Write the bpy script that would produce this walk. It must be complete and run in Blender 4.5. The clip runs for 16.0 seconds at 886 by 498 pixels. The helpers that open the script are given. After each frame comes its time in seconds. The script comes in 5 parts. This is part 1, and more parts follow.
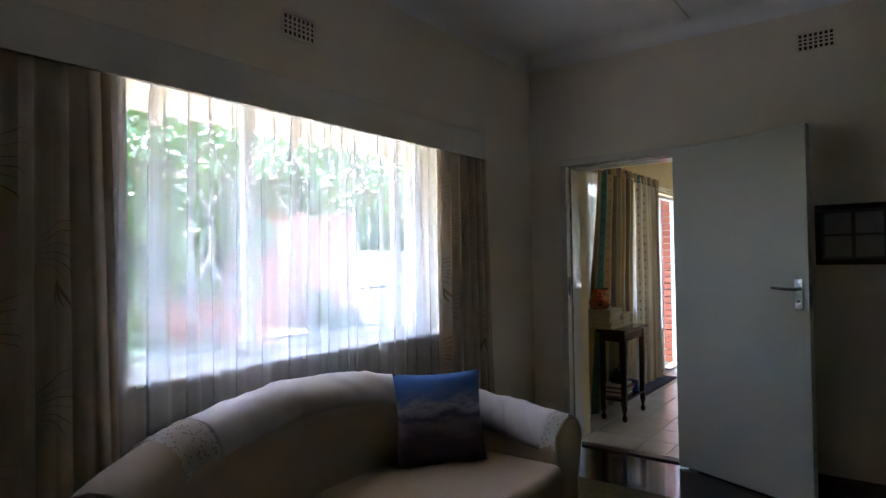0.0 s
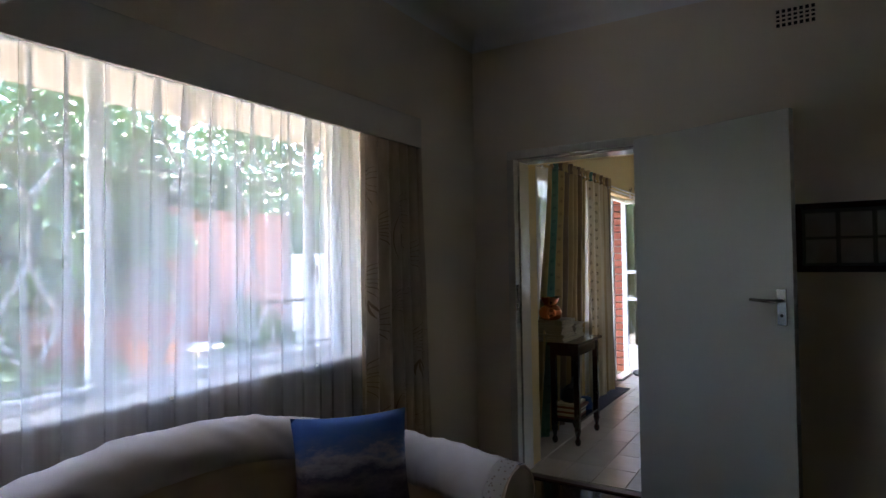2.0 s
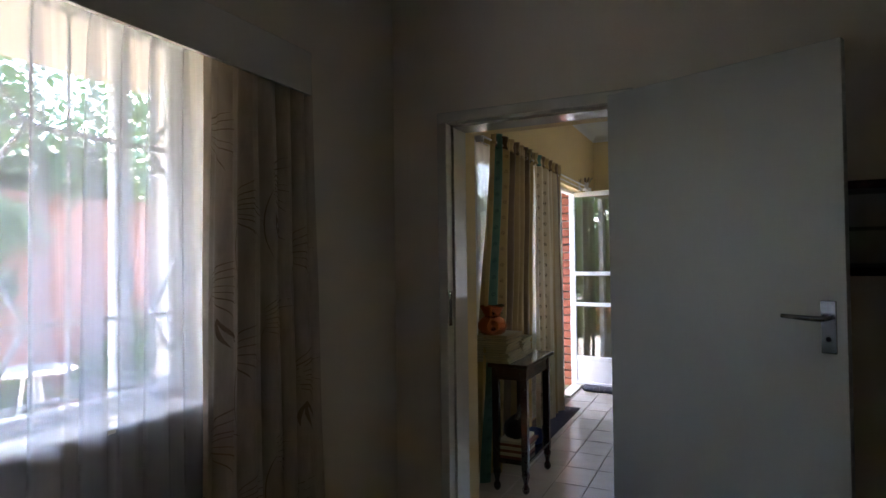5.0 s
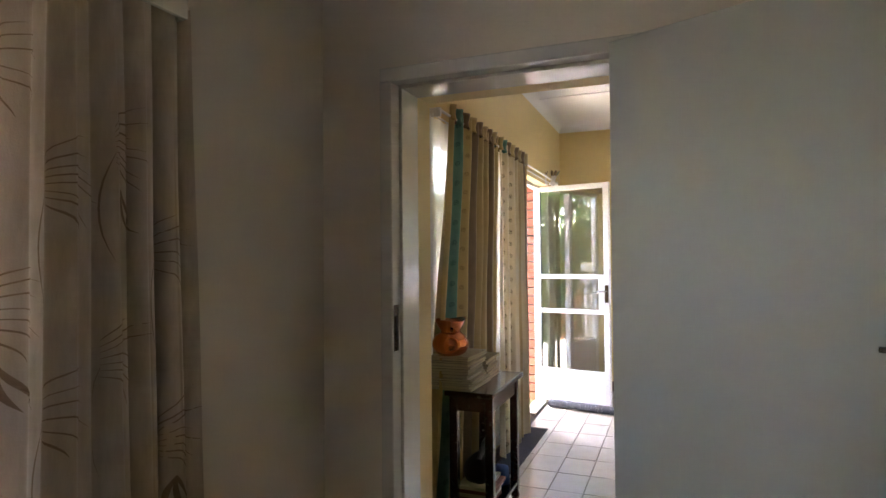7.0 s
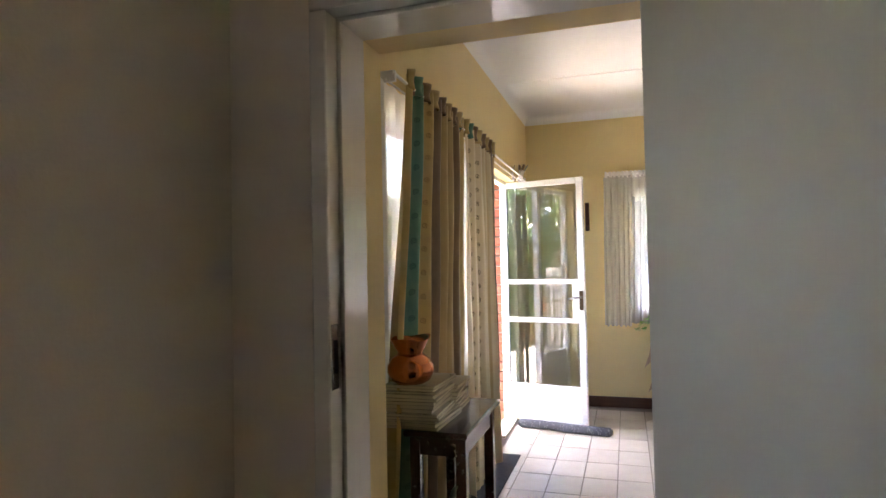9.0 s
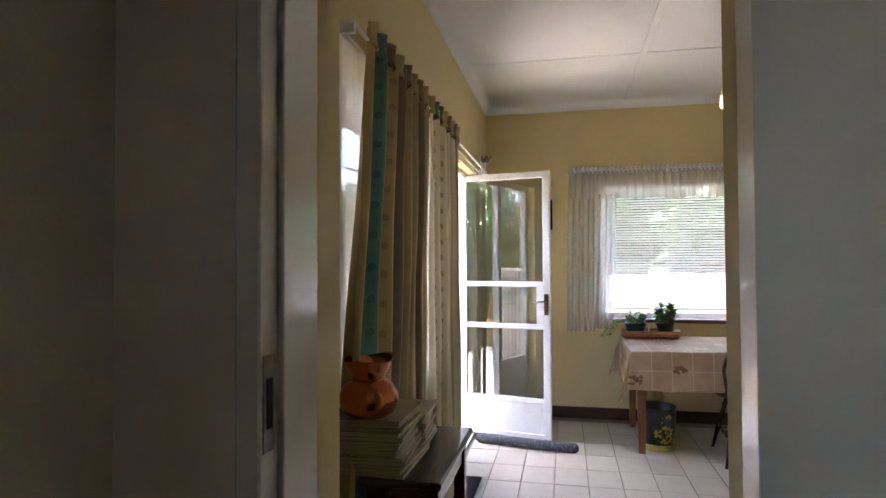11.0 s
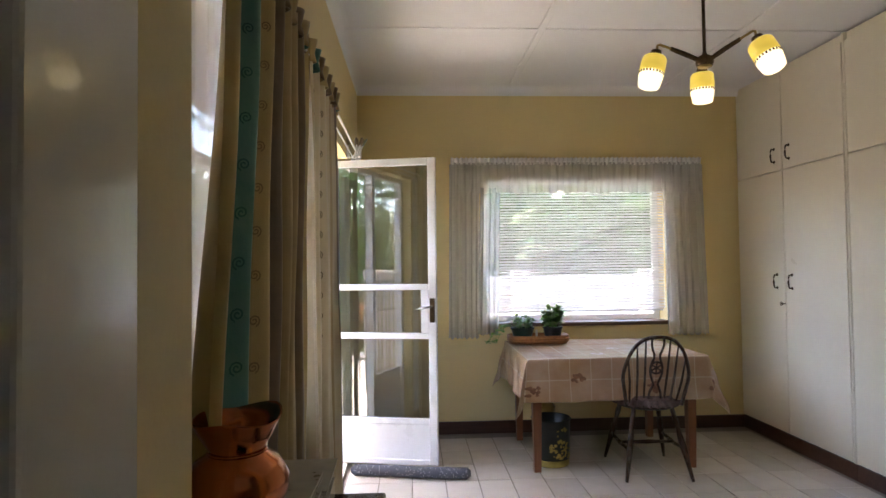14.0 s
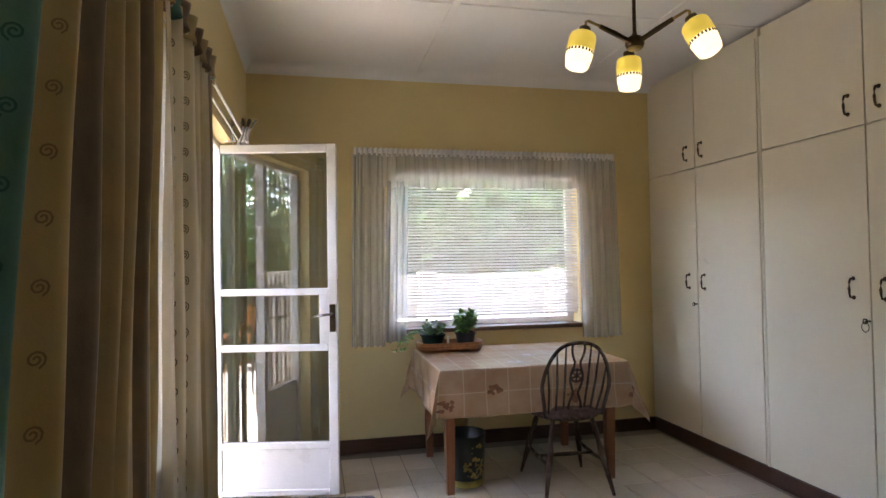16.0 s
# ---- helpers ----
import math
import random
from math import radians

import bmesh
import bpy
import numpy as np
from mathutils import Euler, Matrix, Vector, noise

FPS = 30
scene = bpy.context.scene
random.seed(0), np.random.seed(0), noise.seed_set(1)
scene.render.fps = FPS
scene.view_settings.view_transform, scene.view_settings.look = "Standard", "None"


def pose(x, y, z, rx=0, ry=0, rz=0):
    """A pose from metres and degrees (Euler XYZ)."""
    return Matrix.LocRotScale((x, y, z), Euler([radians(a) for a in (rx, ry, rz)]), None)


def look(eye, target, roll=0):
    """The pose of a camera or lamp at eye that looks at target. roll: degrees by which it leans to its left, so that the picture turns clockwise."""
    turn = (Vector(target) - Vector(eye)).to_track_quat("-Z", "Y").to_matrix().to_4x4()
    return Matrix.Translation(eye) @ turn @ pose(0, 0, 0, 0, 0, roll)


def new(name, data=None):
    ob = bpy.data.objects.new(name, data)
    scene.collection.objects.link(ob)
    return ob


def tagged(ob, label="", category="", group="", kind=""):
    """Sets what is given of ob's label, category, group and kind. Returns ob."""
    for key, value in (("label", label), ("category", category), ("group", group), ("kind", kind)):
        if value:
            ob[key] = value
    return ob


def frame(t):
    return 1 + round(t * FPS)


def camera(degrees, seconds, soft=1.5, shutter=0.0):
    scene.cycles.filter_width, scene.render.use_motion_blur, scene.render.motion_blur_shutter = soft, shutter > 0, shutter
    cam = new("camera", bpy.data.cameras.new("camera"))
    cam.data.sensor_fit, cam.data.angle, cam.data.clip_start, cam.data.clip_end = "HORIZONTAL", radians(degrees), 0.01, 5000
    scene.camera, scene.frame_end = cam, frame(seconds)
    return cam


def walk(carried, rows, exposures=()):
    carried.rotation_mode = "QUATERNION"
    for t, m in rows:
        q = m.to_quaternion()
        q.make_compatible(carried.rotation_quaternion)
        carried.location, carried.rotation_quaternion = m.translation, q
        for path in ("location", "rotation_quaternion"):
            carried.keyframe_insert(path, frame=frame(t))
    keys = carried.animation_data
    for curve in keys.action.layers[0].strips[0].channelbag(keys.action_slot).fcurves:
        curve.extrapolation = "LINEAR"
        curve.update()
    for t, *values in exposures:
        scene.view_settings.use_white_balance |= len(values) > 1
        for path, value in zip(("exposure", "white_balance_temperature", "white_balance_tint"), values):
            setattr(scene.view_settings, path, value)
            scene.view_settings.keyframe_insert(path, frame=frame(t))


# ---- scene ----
cam = camera(73.9, 16.0)
PATH = [
    (0, (0.062, -0.157, 1.354), (-1.14, 1.441, 1.39), -0.9),
    (0.5, (-0.027, -0.041, 1.362), (-1.193, 1.584, 1.397), -0.9),
    (1, (-0.082, 0.086, 1.367), (-1.213, 1.735, 1.402), -1.0),
    (1.5, (-0.152, 0.244, 1.365), (-1.246, 1.918, 1.407), -0.9),
    (2, (-0.201, 0.383, 1.375), (-1.257, 2.081, 1.415), -0.9),
    (2.5, (-0.255, 0.534, 1.367), (-1.274, 2.254, 1.409), -0.9),
    (3, (-0.308, 0.716, 1.376), (-1.3, 2.452, 1.415), -0.9),
    (3.5, (-0.355, 0.867, 1.364), (-1.324, 2.617, 1.403), -0.8),
    (4, (-0.429, 1.007, 1.359), (-1.37, 2.771, 1.398), -0.8),
    (4.5, (-0.518, 1.161, 1.369), (-1.429, 2.94, 1.405), -0.7),
    (5, (-0.591, 1.289, 1.364), (-1.464, 3.088, 1.402), -0.7),
    (5.2, (-0.618, 1.342, 1.356), (-1.472, 3.149, 1.396), -0.6),
    (7.5, (-0.909, 2.079, 1.381), (-1.613, 3.951, 1.415), -0.5),
    (8, (-0.956, 2.213, 1.373), (-1.626, 4.097, 1.411), -0.5),
    (8.5, (-1.011, 2.352, 1.359), (-1.644, 4.248, 1.407), -0.8),
    (10.8, (-1.287, 2.879, 1.364), (-1.715, 4.832, 1.416), -0.6),
    (11, (-1.294, 2.912, 1.371), (-1.701, 4.869, 1.418), -0.3),
    (11.5, (-1.351, 3.029, 1.375), (-1.689, 5.0, 1.423), -0.5),
    (12, (-1.403, 3.143, 1.372), (-1.658, 5.126, 1.421), -0.4),
    (12.5, (-1.447, 3.266, 1.37), (-1.621, 5.258, 1.421), -0.7),
    (13, (-1.492, 3.38, 1.354), (-1.577, 5.377, 1.412), -0.5),
    (13.5, (-1.549, 3.456, 1.357), (-1.534, 5.455, 1.413), -0.6),
    (14, (-1.563, 3.538, 1.348), (-1.461, 5.535, 1.403), -0.7),
    (14.5, (-1.557, 3.657, 1.326), (-1.377, 5.648, 1.388), -0.8),
    (15, (-1.576, 3.774, 1.35), (-1.304, 5.755, 1.404), -0.8),
    (15.5, (-1.558, 3.862, 1.352), (-1.208, 5.831, 1.403), -0.9),
    (16, (-1.532, 3.952, 1.355), (-1.109, 5.906, 1.405), -0.9),
]
EXPOSURES = [(0, 4.95, 6300, 18), (0.8, 4.62, 6300, 18), (2, 4.38, 6350, 18), (5, 4.42, 6600, 19), (7.5, 5.83, 7450, 23), (8.5, 5.8, 7450, 23), (11, 5.02, 7000, 20), (12.5, 4.95, 7050, 20), (16, 4.7, 7400, 20)]
walk(cam, [(t, look(eye, target, roll)) for t, eye, target, roll in PATH], EXPOSURES)

# ---- world, sun, exposure ----
world = bpy.data.worlds.new("world")
scene.world = world
world.use_nodes = True
wn = world.node_tree
sky = wn.nodes.new("ShaderNodeTexSky")
sky.sky_type = "NISHITA"
sky.sun_disc = False
SUN_DIR = Vector((-0.42, 0.02, 0.90)).normalized()
sky.sun_elevation = math.asin(SUN_DIR.z)
sky.sun_rotation = math.atan2(SUN_DIR.x, SUN_DIR.y)
wn.links.new(sky.outputs[0], wn.nodes["Background"].inputs[0])
wn.nodes["Background"].inputs[1].default_value = 0.15
sun = new("sun", bpy.data.lights.new("sun", "SUN"))
sun.data.energy, sun.data.angle, sun.data.color = 2.4, radians(0.5), (1.0, 0.95, 0.88)
sun.matrix_world = look((0, 0, 20), Vector((0, 0, 20)) - SUN_DIR)


# ---- materials ----
def shader(name):
    m = bpy.data.materials.new(name)
    m.use_nodes = True
    nt = m.node_tree
    return m, nt, nt.nodes["Principled BSDF"]


def coords(nt, scale, source="Object"):
    tc = nt.nodes.new("ShaderNodeTexCoord")
    mp = nt.nodes.new("ShaderNodeMapping")
    mp.inputs["Scale"].default_value = scale if hasattr(scale, "__len__") else (scale, scale, scale)
    nt.links.new(tc.outputs[source], mp.inputs[0])
    return mp.outputs[0]


def noise_tex(nt, vec, scale, detail=4, rough=0.6):
    n = nt.nodes.new("ShaderNodeTexNoise")
    n.inputs["Scale"].default_value, n.inputs["Detail"].default_value, n.inputs["Roughness"].default_value = scale, detail, rough
    nt.links.new(vec, n.inputs["Vector"])
    return n.outputs["Fac"]


def ramp(nt, fac, stops, interp="LINEAR"):
    r = nt.nodes.new("ShaderNodeValToRGB")
    r.color_ramp.interpolation = interp
    els = r.color_ramp.elements
    while len(els) < len(stops):
        els.new(0.5)
    for e, (p, c) in zip(els, stops):
        e.position, e.color = p, (*c, 1)
    nt.links.new(fac, r.inputs[0])
    return r.outputs[0]


def mixc(nt, fac, a, b, mode="MIX"):
    m = nt.nodes.new("ShaderNodeMix")
    m.data_type, m.blend_type = "RGBA", mode
    for s, v in ((m.inputs[0], fac), (m.inputs[6], a), (m.inputs[7], b)):
        if hasattr(v, "is_linked"):
            nt.links.new(v, s)
        elif isinstance(v, (int, float)):
            s.default_value = v
        else:
            s.default_value = (*v, 1)
    return m.outputs[2]


def math_node(nt, op, a, b=0.0, c=0.0):
    m = nt.nodes.new("ShaderNodeMath")
    m.operation = op
    for s, v in zip(m.inputs, (a, b, c)):
        if hasattr(v, "is_linked"):
            nt.links.new(v, s)
        else:
            s.default_value = v
    return m.outputs[0]


def bump(nt, p, height, strength=0.2, dist=0.01):
    b = nt.nodes.new("ShaderNodeBump")
    b.inputs["Strength"].default_value, b.inputs["Distance"].default_value = strength, dist
    nt.links.new(height, b.inputs["Height"])
    nt.links.new(b.outputs[0], p.inputs["Normal"])


def plain(name, col, rough=0.6, metal=0.0, var=0.12, scale=6.0, fine=60.0, bumps=0.1, coat=0.0, island=False):
    """A surface with broad and fine variation of one colour."""
    m, nt, p = shader(name)
    v = coords(nt, 1.0)
    broad, grain = noise_tex(nt, v, scale, 3), noise_tex(nt, v, fine, 5)
    lo, hi = [c * (1 - var) for c in col], [min(1, c * (1 + var)) for c in col]
    c = ramp(nt, broad, [(0.3, lo), (0.7, hi)])
    c = mixc(nt, 0.25, c, ramp(nt, grain, [(0.3, lo), (0.7, hi)]))
    if island:
        oi = nt.nodes.new("ShaderNodeObjectInfo")
        c = mixc(nt, 0.6, c, ramp(nt, oi.outputs["Random"], [(0.0, [x * 0.85 for x in col]), (1.0, [min(1, x * 1.12) for x in col])]), "MIX")
    nt.links.new(c, p.inputs["Base Color"])
    p.inputs["Metallic"].default_value = metal
    p.inputs["Coat Weight"].default_value = coat
    nt.links.new(ramp(nt, broad, [(0.2, [max(0, rough - 0.07)] * 3), (0.8, [min(1, rough + 0.07)] * 3)]), p.inputs["Roughness"])
    bump(nt, p, grain, bumps, 0.004)
    return m


def wood(name, dark, light, rough=0.35, scale=3.0, along=(1, 12, 12), coat=0.0):
    m, nt, p = shader(name)
    v = coords(nt, along)
    g = noise_tex(nt, v, scale, 8, 0.65)
    broad = noise_tex(nt, coords(nt, 1.0), 2.0, 2)
    c = ramp(nt, g, [(0.25, dark), (0.75, light)])
    c = mixc(nt, 0.3, c, ramp(nt, broad, [(0.3, dark), (0.7, light)]))
    nt.links.new(c, p.inputs["Base Color"])
    nt.links.new(ramp(nt, g, [(0.2, [rough + 0.08] * 3), (0.8, [max(0.02, rough - 0.05)] * 3)]), p.inputs["Roughness"])
    p.inputs["Coat Weight"].default_value = coat
    bump(nt, p, g, 0.12, 0.002)
    return m


def uv_socket(nt):
    return nt.nodes.new("ShaderNodeTexCoord").outputs["UV"]


def thin_cloth(name, col, clear, bands=38.0, holes=None, contrast=0.36, through_share=0.72):
    """Sheer cloth: part of the light passes straight, part is scattered through."""
    m, nt, p = shader(name)
    out = nt.nodes["Material Output"]
    nt.nodes.remove(p)
    tr, tl, df = (nt.nodes.new(k) for k in ("ShaderNodeBsdfTransparent", "ShaderNodeBsdfTranslucent", "ShaderNodeBsdfDiffuse"))
    v = coords(nt, 1.0)
    tint = ramp(nt, noise_tex(nt, v, 3.0, 3), [(0.3, [c * 0.94 for c in col]), (0.7, col)])
    nt.links.new(tint, tl.inputs[0])
    nt.links.new(tint, df.inputs[0])
    a, b = nt.nodes.new("ShaderNodeMixShader"), nt.nodes.new("ShaderNodeMixShader")
    a.inputs[0].default_value = through_share
    nt.links.new(df.outputs[0], a.inputs[1])
    nt.links.new(tl.outputs[0], a.inputs[2])
    uvm = nt.nodes.new("ShaderNodeMapping")
    uvm.inputs["Scale"].default_value = (bands, 0.5, 1)
    nt.links.new(uv_socket(nt), uvm.inputs[0])
    gather = noise_tex(nt, uvm.outputs[0], 1.0, 3, 0.55)
    fac = ramp(nt, gather, [(0.36, [max(0.05, 1 - clear - contrast * 0.5)] * 3), (0.52, [1 - clear] * 3), (0.60, [min(0.95, 1 - clear + contrast)] * 3)])
    if holes:
        vor = nt.nodes.new("ShaderNodeTexVoronoi")
        vor.inputs["Scale"].default_value = holes
        nt.links.new(v, vor.inputs["Vector"])
        fac = ramp(nt, vor.outputs["Distance"], [(0.22, [0.25] * 3), (0.34, [1.0] * 3)])
    nt.links.new(fac, b.inputs[0])
    nt.links.new(tr.outputs[0], b.inputs[1])
    nt.links.new(a.outputs[0], b.inputs[2])
    nt.links.new(b.outputs[0], out.inputs[0])
    return m


def glass(name, tint=(1, 1, 1), gloss=1.0):
    """A window pane: clear, with the mirror share of real glass times gloss."""
    m, nt, p = shader(name)
    out = nt.nodes["Material Output"]
    nt.nodes.remove(p)
    tr, gl, fr, mx = (nt.nodes.new(k) for k in ("ShaderNodeBsdfTransparent", "ShaderNodeBsdfGlossy", "ShaderNodeLayerWeight", "ShaderNodeMixShader"))
    tr.inputs[0].default_value = (*tint, 1)
    gl.inputs["Roughness"].default_value = 0.0
    fr.inputs[0].default_value = 0.5
    schlick = math_node(nt, "MULTIPLY_ADD", math_node(nt, "POWER", fr.outputs["Facing"], 5.0), 0.96, 0.04)
    nt.links.new(math_node(nt, "MULTIPLY", schlick, gloss), mx.inputs[0])
    nt.links.new(tr.outputs[0], mx.inputs[1])
    nt.links.new(gl.outputs[0], mx.inputs[2])
    nt.links.new(mx.outputs[0], out.inputs[0])
    return m


def glow(name, col, strength):
    m, nt, p = shader(name)
    p.inputs["Base Color"].default_value = (*col, 1)
    p.inputs["Emission Color"].default_value = (*col, 1)
    p.inputs["Emission Strength"].default_value = strength
    p.inputs["Roughness"].default_value = 0.3
    return m


WALL_A = plain("cream_plaster", (0.80, 0.71, 0.57), 0.75, var=0.05, scale=1.3, fine=90, bumps=0.25)
WALL_B = plain("yellow_plaster", (0.72, 0.57, 0.28), 0.6, var=0.05, scale=1.5, fine=90, bumps=0.2)
CEIL = plain("white_ceiling_paint", (0.82, 0.81, 0.79), 0.7, var=0.04, scale=1.2, fine=80, bumps=0.1)
GLOSS_WHITE = plain("gloss_cream_enamel", (0.72, 0.68, 0.58), 0.14, var=0.05, scale=3, fine=40, bumps=0.12, coat=0.3)
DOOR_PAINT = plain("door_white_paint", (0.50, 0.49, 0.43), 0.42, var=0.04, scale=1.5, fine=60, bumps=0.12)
STEEL_WHITE = plain("white_steel_paint", (0.78, 0.78, 0.77), 0.3, var=0.04, scale=5, fine=60)
CUP_PAINT = plain("cupboard_cream_paint", (0.79, 0.72, 0.57), 0.33, var=0.04, scale=2, fine=70, bumps=0.08)
SKIRT = wood("dark_brown_skirting", (0.035, 0.014, 0.008), (0.10, 0.042, 0.024), 0.3, 4)
TILE = plain("cream_ceramic_tile", (0.60, 0.54, 0.45), 0.2, var=0.10, scale=7, fine=50, bumps=0.04, island=True)
GROUT = plain("grey_grout", (0.22, 0.19, 0.16), 0.9, scale=10)
PARQUET = wood("dark_polished_wood", (0.018, 0.007, 0.004), (0.055, 0.022, 0.012), 0.16, 4, (2, 14, 14), 0.4)
RUG = plain("olive_rug", (0.16, 0.13, 0.06), 0.95, var=0.3, scale=15, fine=200, bumps=0.6)
CHROME = plain("brushed_chrome", (0.22, 0.22, 0.225), 0.2, 1.0, var=0.1, scale=20)
BRASS_DARK = plain("aged_bronze", (0.09, 0.06, 0.035), 0.38, 1.0, var=0.25, scale=30)
BLACK_STEEL = plain("dark_steel_paint", (0.03, 0.03, 0.035), 0.4, var=0.2)
SOFA = plain("beige_upholstery", (0.50, 0.39, 0.29), 0.9, var=0.08, scale=3, fine=260, bumps=0.35)
RUNNER = plain("white_cotton_runner", (0.74, 0.72, 0.70), 0.9, var=0.06, scale=5, fine=300, bumps=0.3)
SOFA_CLOTH = plain("washed_cotton_cover", (0.55, 0.51, 0.48), 0.92, var=0.07, scale=5, fine=300, bumps=0.3)
LACE = thin_cloth("crochet_lace", (0.62, 0.60, 0.56), 0.1, holes=70)
SHEER = thin_cloth("white_sheer", (0.84, 0.86, 0.90), 0.66, bands=60.0, contrast=0.05, through_share=0.42)
SHEER_B = thin_cloth("white_net", (0.82, 0.81, 0.78), 0.06, contrast=0.03, through_share=0.09)
NET = thin_cloth("white_lace_net", (0.84, 0.83, 0.80), 0.48, bands=14.0, contrast=0.05, through_share=0.4)
GLASS = glass("window_glass")
# mirror share raised 3.8 times to make up for dim outdoors in the reflection
GLASS_DOOR = glass("door_glass", (0.76, 0.80, 0.83), 3.8)
COPPER = plain("polished_copper", (0.54, 0.18, 0.08), 0.16, 1.0, var=0.25, scale=9, fine=30, bumps=0.08)
MAHOGANY = wood("dark_mahogany", (0.018, 0.007, 0.005), (0.06, 0.02, 0.013), 0.22, 5, (12, 1.5, 12), 0.3)
PINE = wood("reddish_pine", (0.16, 0.055, 0.022), (0.30, 0.12, 0.05), 0.35, 4, (12, 12, 1.2))
CHAIR_WOOD = wood("dark_elm", (0.022, 0.011, 0.007), (0.075, 0.035, 0.02), 0.25, 6, (10, 10, 2), 0.2)
WICKER = plain("cane_wicker", (0.36, 0.15, 0.05), 0.55, var=0.35, scale=40, fine=160, bumps=0.6)
POT_GREEN = plain("dark_green_plastic", (0.008, 0.03, 0.018), 0.35, var=0.2)
POT_BLACK = plain("black_plastic", (0.012, 0.014, 0.018), 0.35, var=0.2)
SOIL = plain("potting_soil", (0.03, 0.02, 0.012), 1.0, var=0.4, scale=60)
LEAF = plain("plant_leaf", (0.14, 0.32, 0.06), 0.4, var=0.35, scale=30)
HEDGE = plain("hedge_leaf", (0.055, 0.12, 0.025), 0.45, var=0.5, scale=2.5, fine=20)
BARK = plain("bark", (0.09, 0.06, 0.04), 0.95, var=0.3, scale=12, bumps=0.5)
PAPER = plain("magazine_paper", (0.60, 0.54, 0.42), 0.7, var=0.2, scale=12, fine=220, bumps=0.2, island=True)
COVER = plain("magazine_cover", (0.30, 0.26, 0.18), 0.3, var=0.5, scale=14, fine=30, island=True)
BLUE_CLOTH = plain("blue_cloth", (0.02, 0.05, 0.16), 0.9, var=0.3)
DARK_BAG = plain("black_leather", (0.012, 0.011, 0.011), 0.45, var=0.3, scale=20, bumps=0.4)
RED_BOX = plain("red_brown_card", (0.22, 0.08, 0.05), 0.7, var=0.2, scale=10)
MAT_GREY = plain("grey_doormat", (0.05, 0.05, 0.06), 0.98, var=0.3, scale=30, fine=300, bumps=0.7)
SAUSAGE = plain("grey_dotted_cloth", (0.08, 0.085, 0.10), 0.9, var=0.2, scale=20, fine=200, bumps=0.4)
DOT = plain("pale_dot_print", (0.26, 0.26, 0.27), 0.9, var=0.05)
BIN_TIN = plain("dark_tole_tin", (0.012, 0.018, 0.014), 0.35, var=0.3, scale=15)
GOLD_PAINT = plain("gold_floral_paint", (0.42, 0.33, 0.09), 0.5, var=0.3, scale=30)
BRASS = plain("dull_brass", (0.38, 0.28, 0.12), 0.35, 1.0, var=0.2, scale=20)
BLIND = thin_cloth("white_blind_slat", (0.80, 0.81, 0.82), 0.02, bands=1.0, contrast=0.01, through_share=0.15)
SEAT_PAD = plain("dark_patterned_pad", (0.15, 0.095, 0.085), 0.95, var=0.6, scale=35, fine=120, bumps=0.5)
BRICK = plain("face_brick", (0.27, 0.085, 0.05), 0.85, var=0.25, scale=8, fine=70, bumps=0.5, island=True)
MORTAR = plain("mortar", (0.36, 0.33, 0.29), 0.95, var=0.15, scale=15, bumps=0.5)
PAVING = plain("pale_paving", (0.40, 0.375, 0.34), 0.9, var=0.15, scale=1.5, fine=40, bumps=0.3)
GRASS = plain("lawn", (0.06, 0.11, 0.025), 0.95, var=0.4, scale=2, fine=60, bumps=0.8)
WHITE_PLASTER = plain("white_garden_wall", (0.58, 0.56, 0.52), 0.85, var=0.06, scale=1.2, fine=40, bumps=0.3)
# white plaster with its colour lowered to hold back the outdoor brightness
YARD_WALL = plain("dimmed_yard_wall", (0.36, 0.35, 0.33), 0.9, var=0.15, scale=1.0, fine=40, bumps=0.3)
ROOF = plain("roof_sheet", (0.20, 0.10, 0.07), 0.7, var=0.15)
SOFFIT = plain("eaves_paint", (0.36, 0.32, 0.26), 0.7, var=0.08)
VENT_DARK = plain("vent_shadow_gap", (0.012, 0.01, 0.009), 0.95, var=0.1)
BULB_LOW = glow("lit_white_glass", (1.0, 0.88, 0.50), 0.075)
BULB_TOP = glow("lit_yellow_glass", (0.88, 0.70, 0.12), 0.022)
LINE_DARK = plain("shadow_groove", (0.10, 0.085, 0.065), 0.9, var=0.1)


def brick_face():
    m, nt, p = shader("garden_brickwork")
    b = nt.nodes.new("ShaderNodeTexBrick")
    for k, v in (("Color1", (0.36, 0.13, 0.08)), ("Color2", (0.27, 0.09, 0.055)), ("Mortar", (0.38, 0.33, 0.28))):
        b.inputs[k].default_value = (*v, 1)
    b.inputs["Scale"].default_value = 1.0
    b.inputs["Brick Width"].default_value, b.inputs["Row Height"].default_value, b.inputs["Mortar Size"].default_value = 0.23, 0.085, 0.012
    mp = coords(nt, 1.0)
    sep, cmb = nt.nodes.new("ShaderNodeSeparateXYZ"), nt.nodes.new("ShaderNodeCombineXYZ")
    nt.links.new(mp, sep.inputs[0])
    nt.links.new(math_node(nt, "ADD", sep.outputs[0], sep.outputs[1]), cmb.inputs[0])
    nt.links.new(sep.outputs[2], cmb.inputs[1])
    nt.links.new(cmb.outputs[0], b.inputs["Vector"])
    nt.links.new(mixc(nt, 0.35, b.outputs[0], ramp(nt, noise_tex(nt, mp, 2.5), [(0.3, (0.2, 0.07, 0.05)), (0.7, (0.5, 0.22, 0.14))])), p.inputs["Base Color"])
    p.inputs["Roughness"].default_value = 0.9
    bump(nt, p, b.outputs[1], -0.5, 0.01)
    return m


BRICKWORK = brick_face()


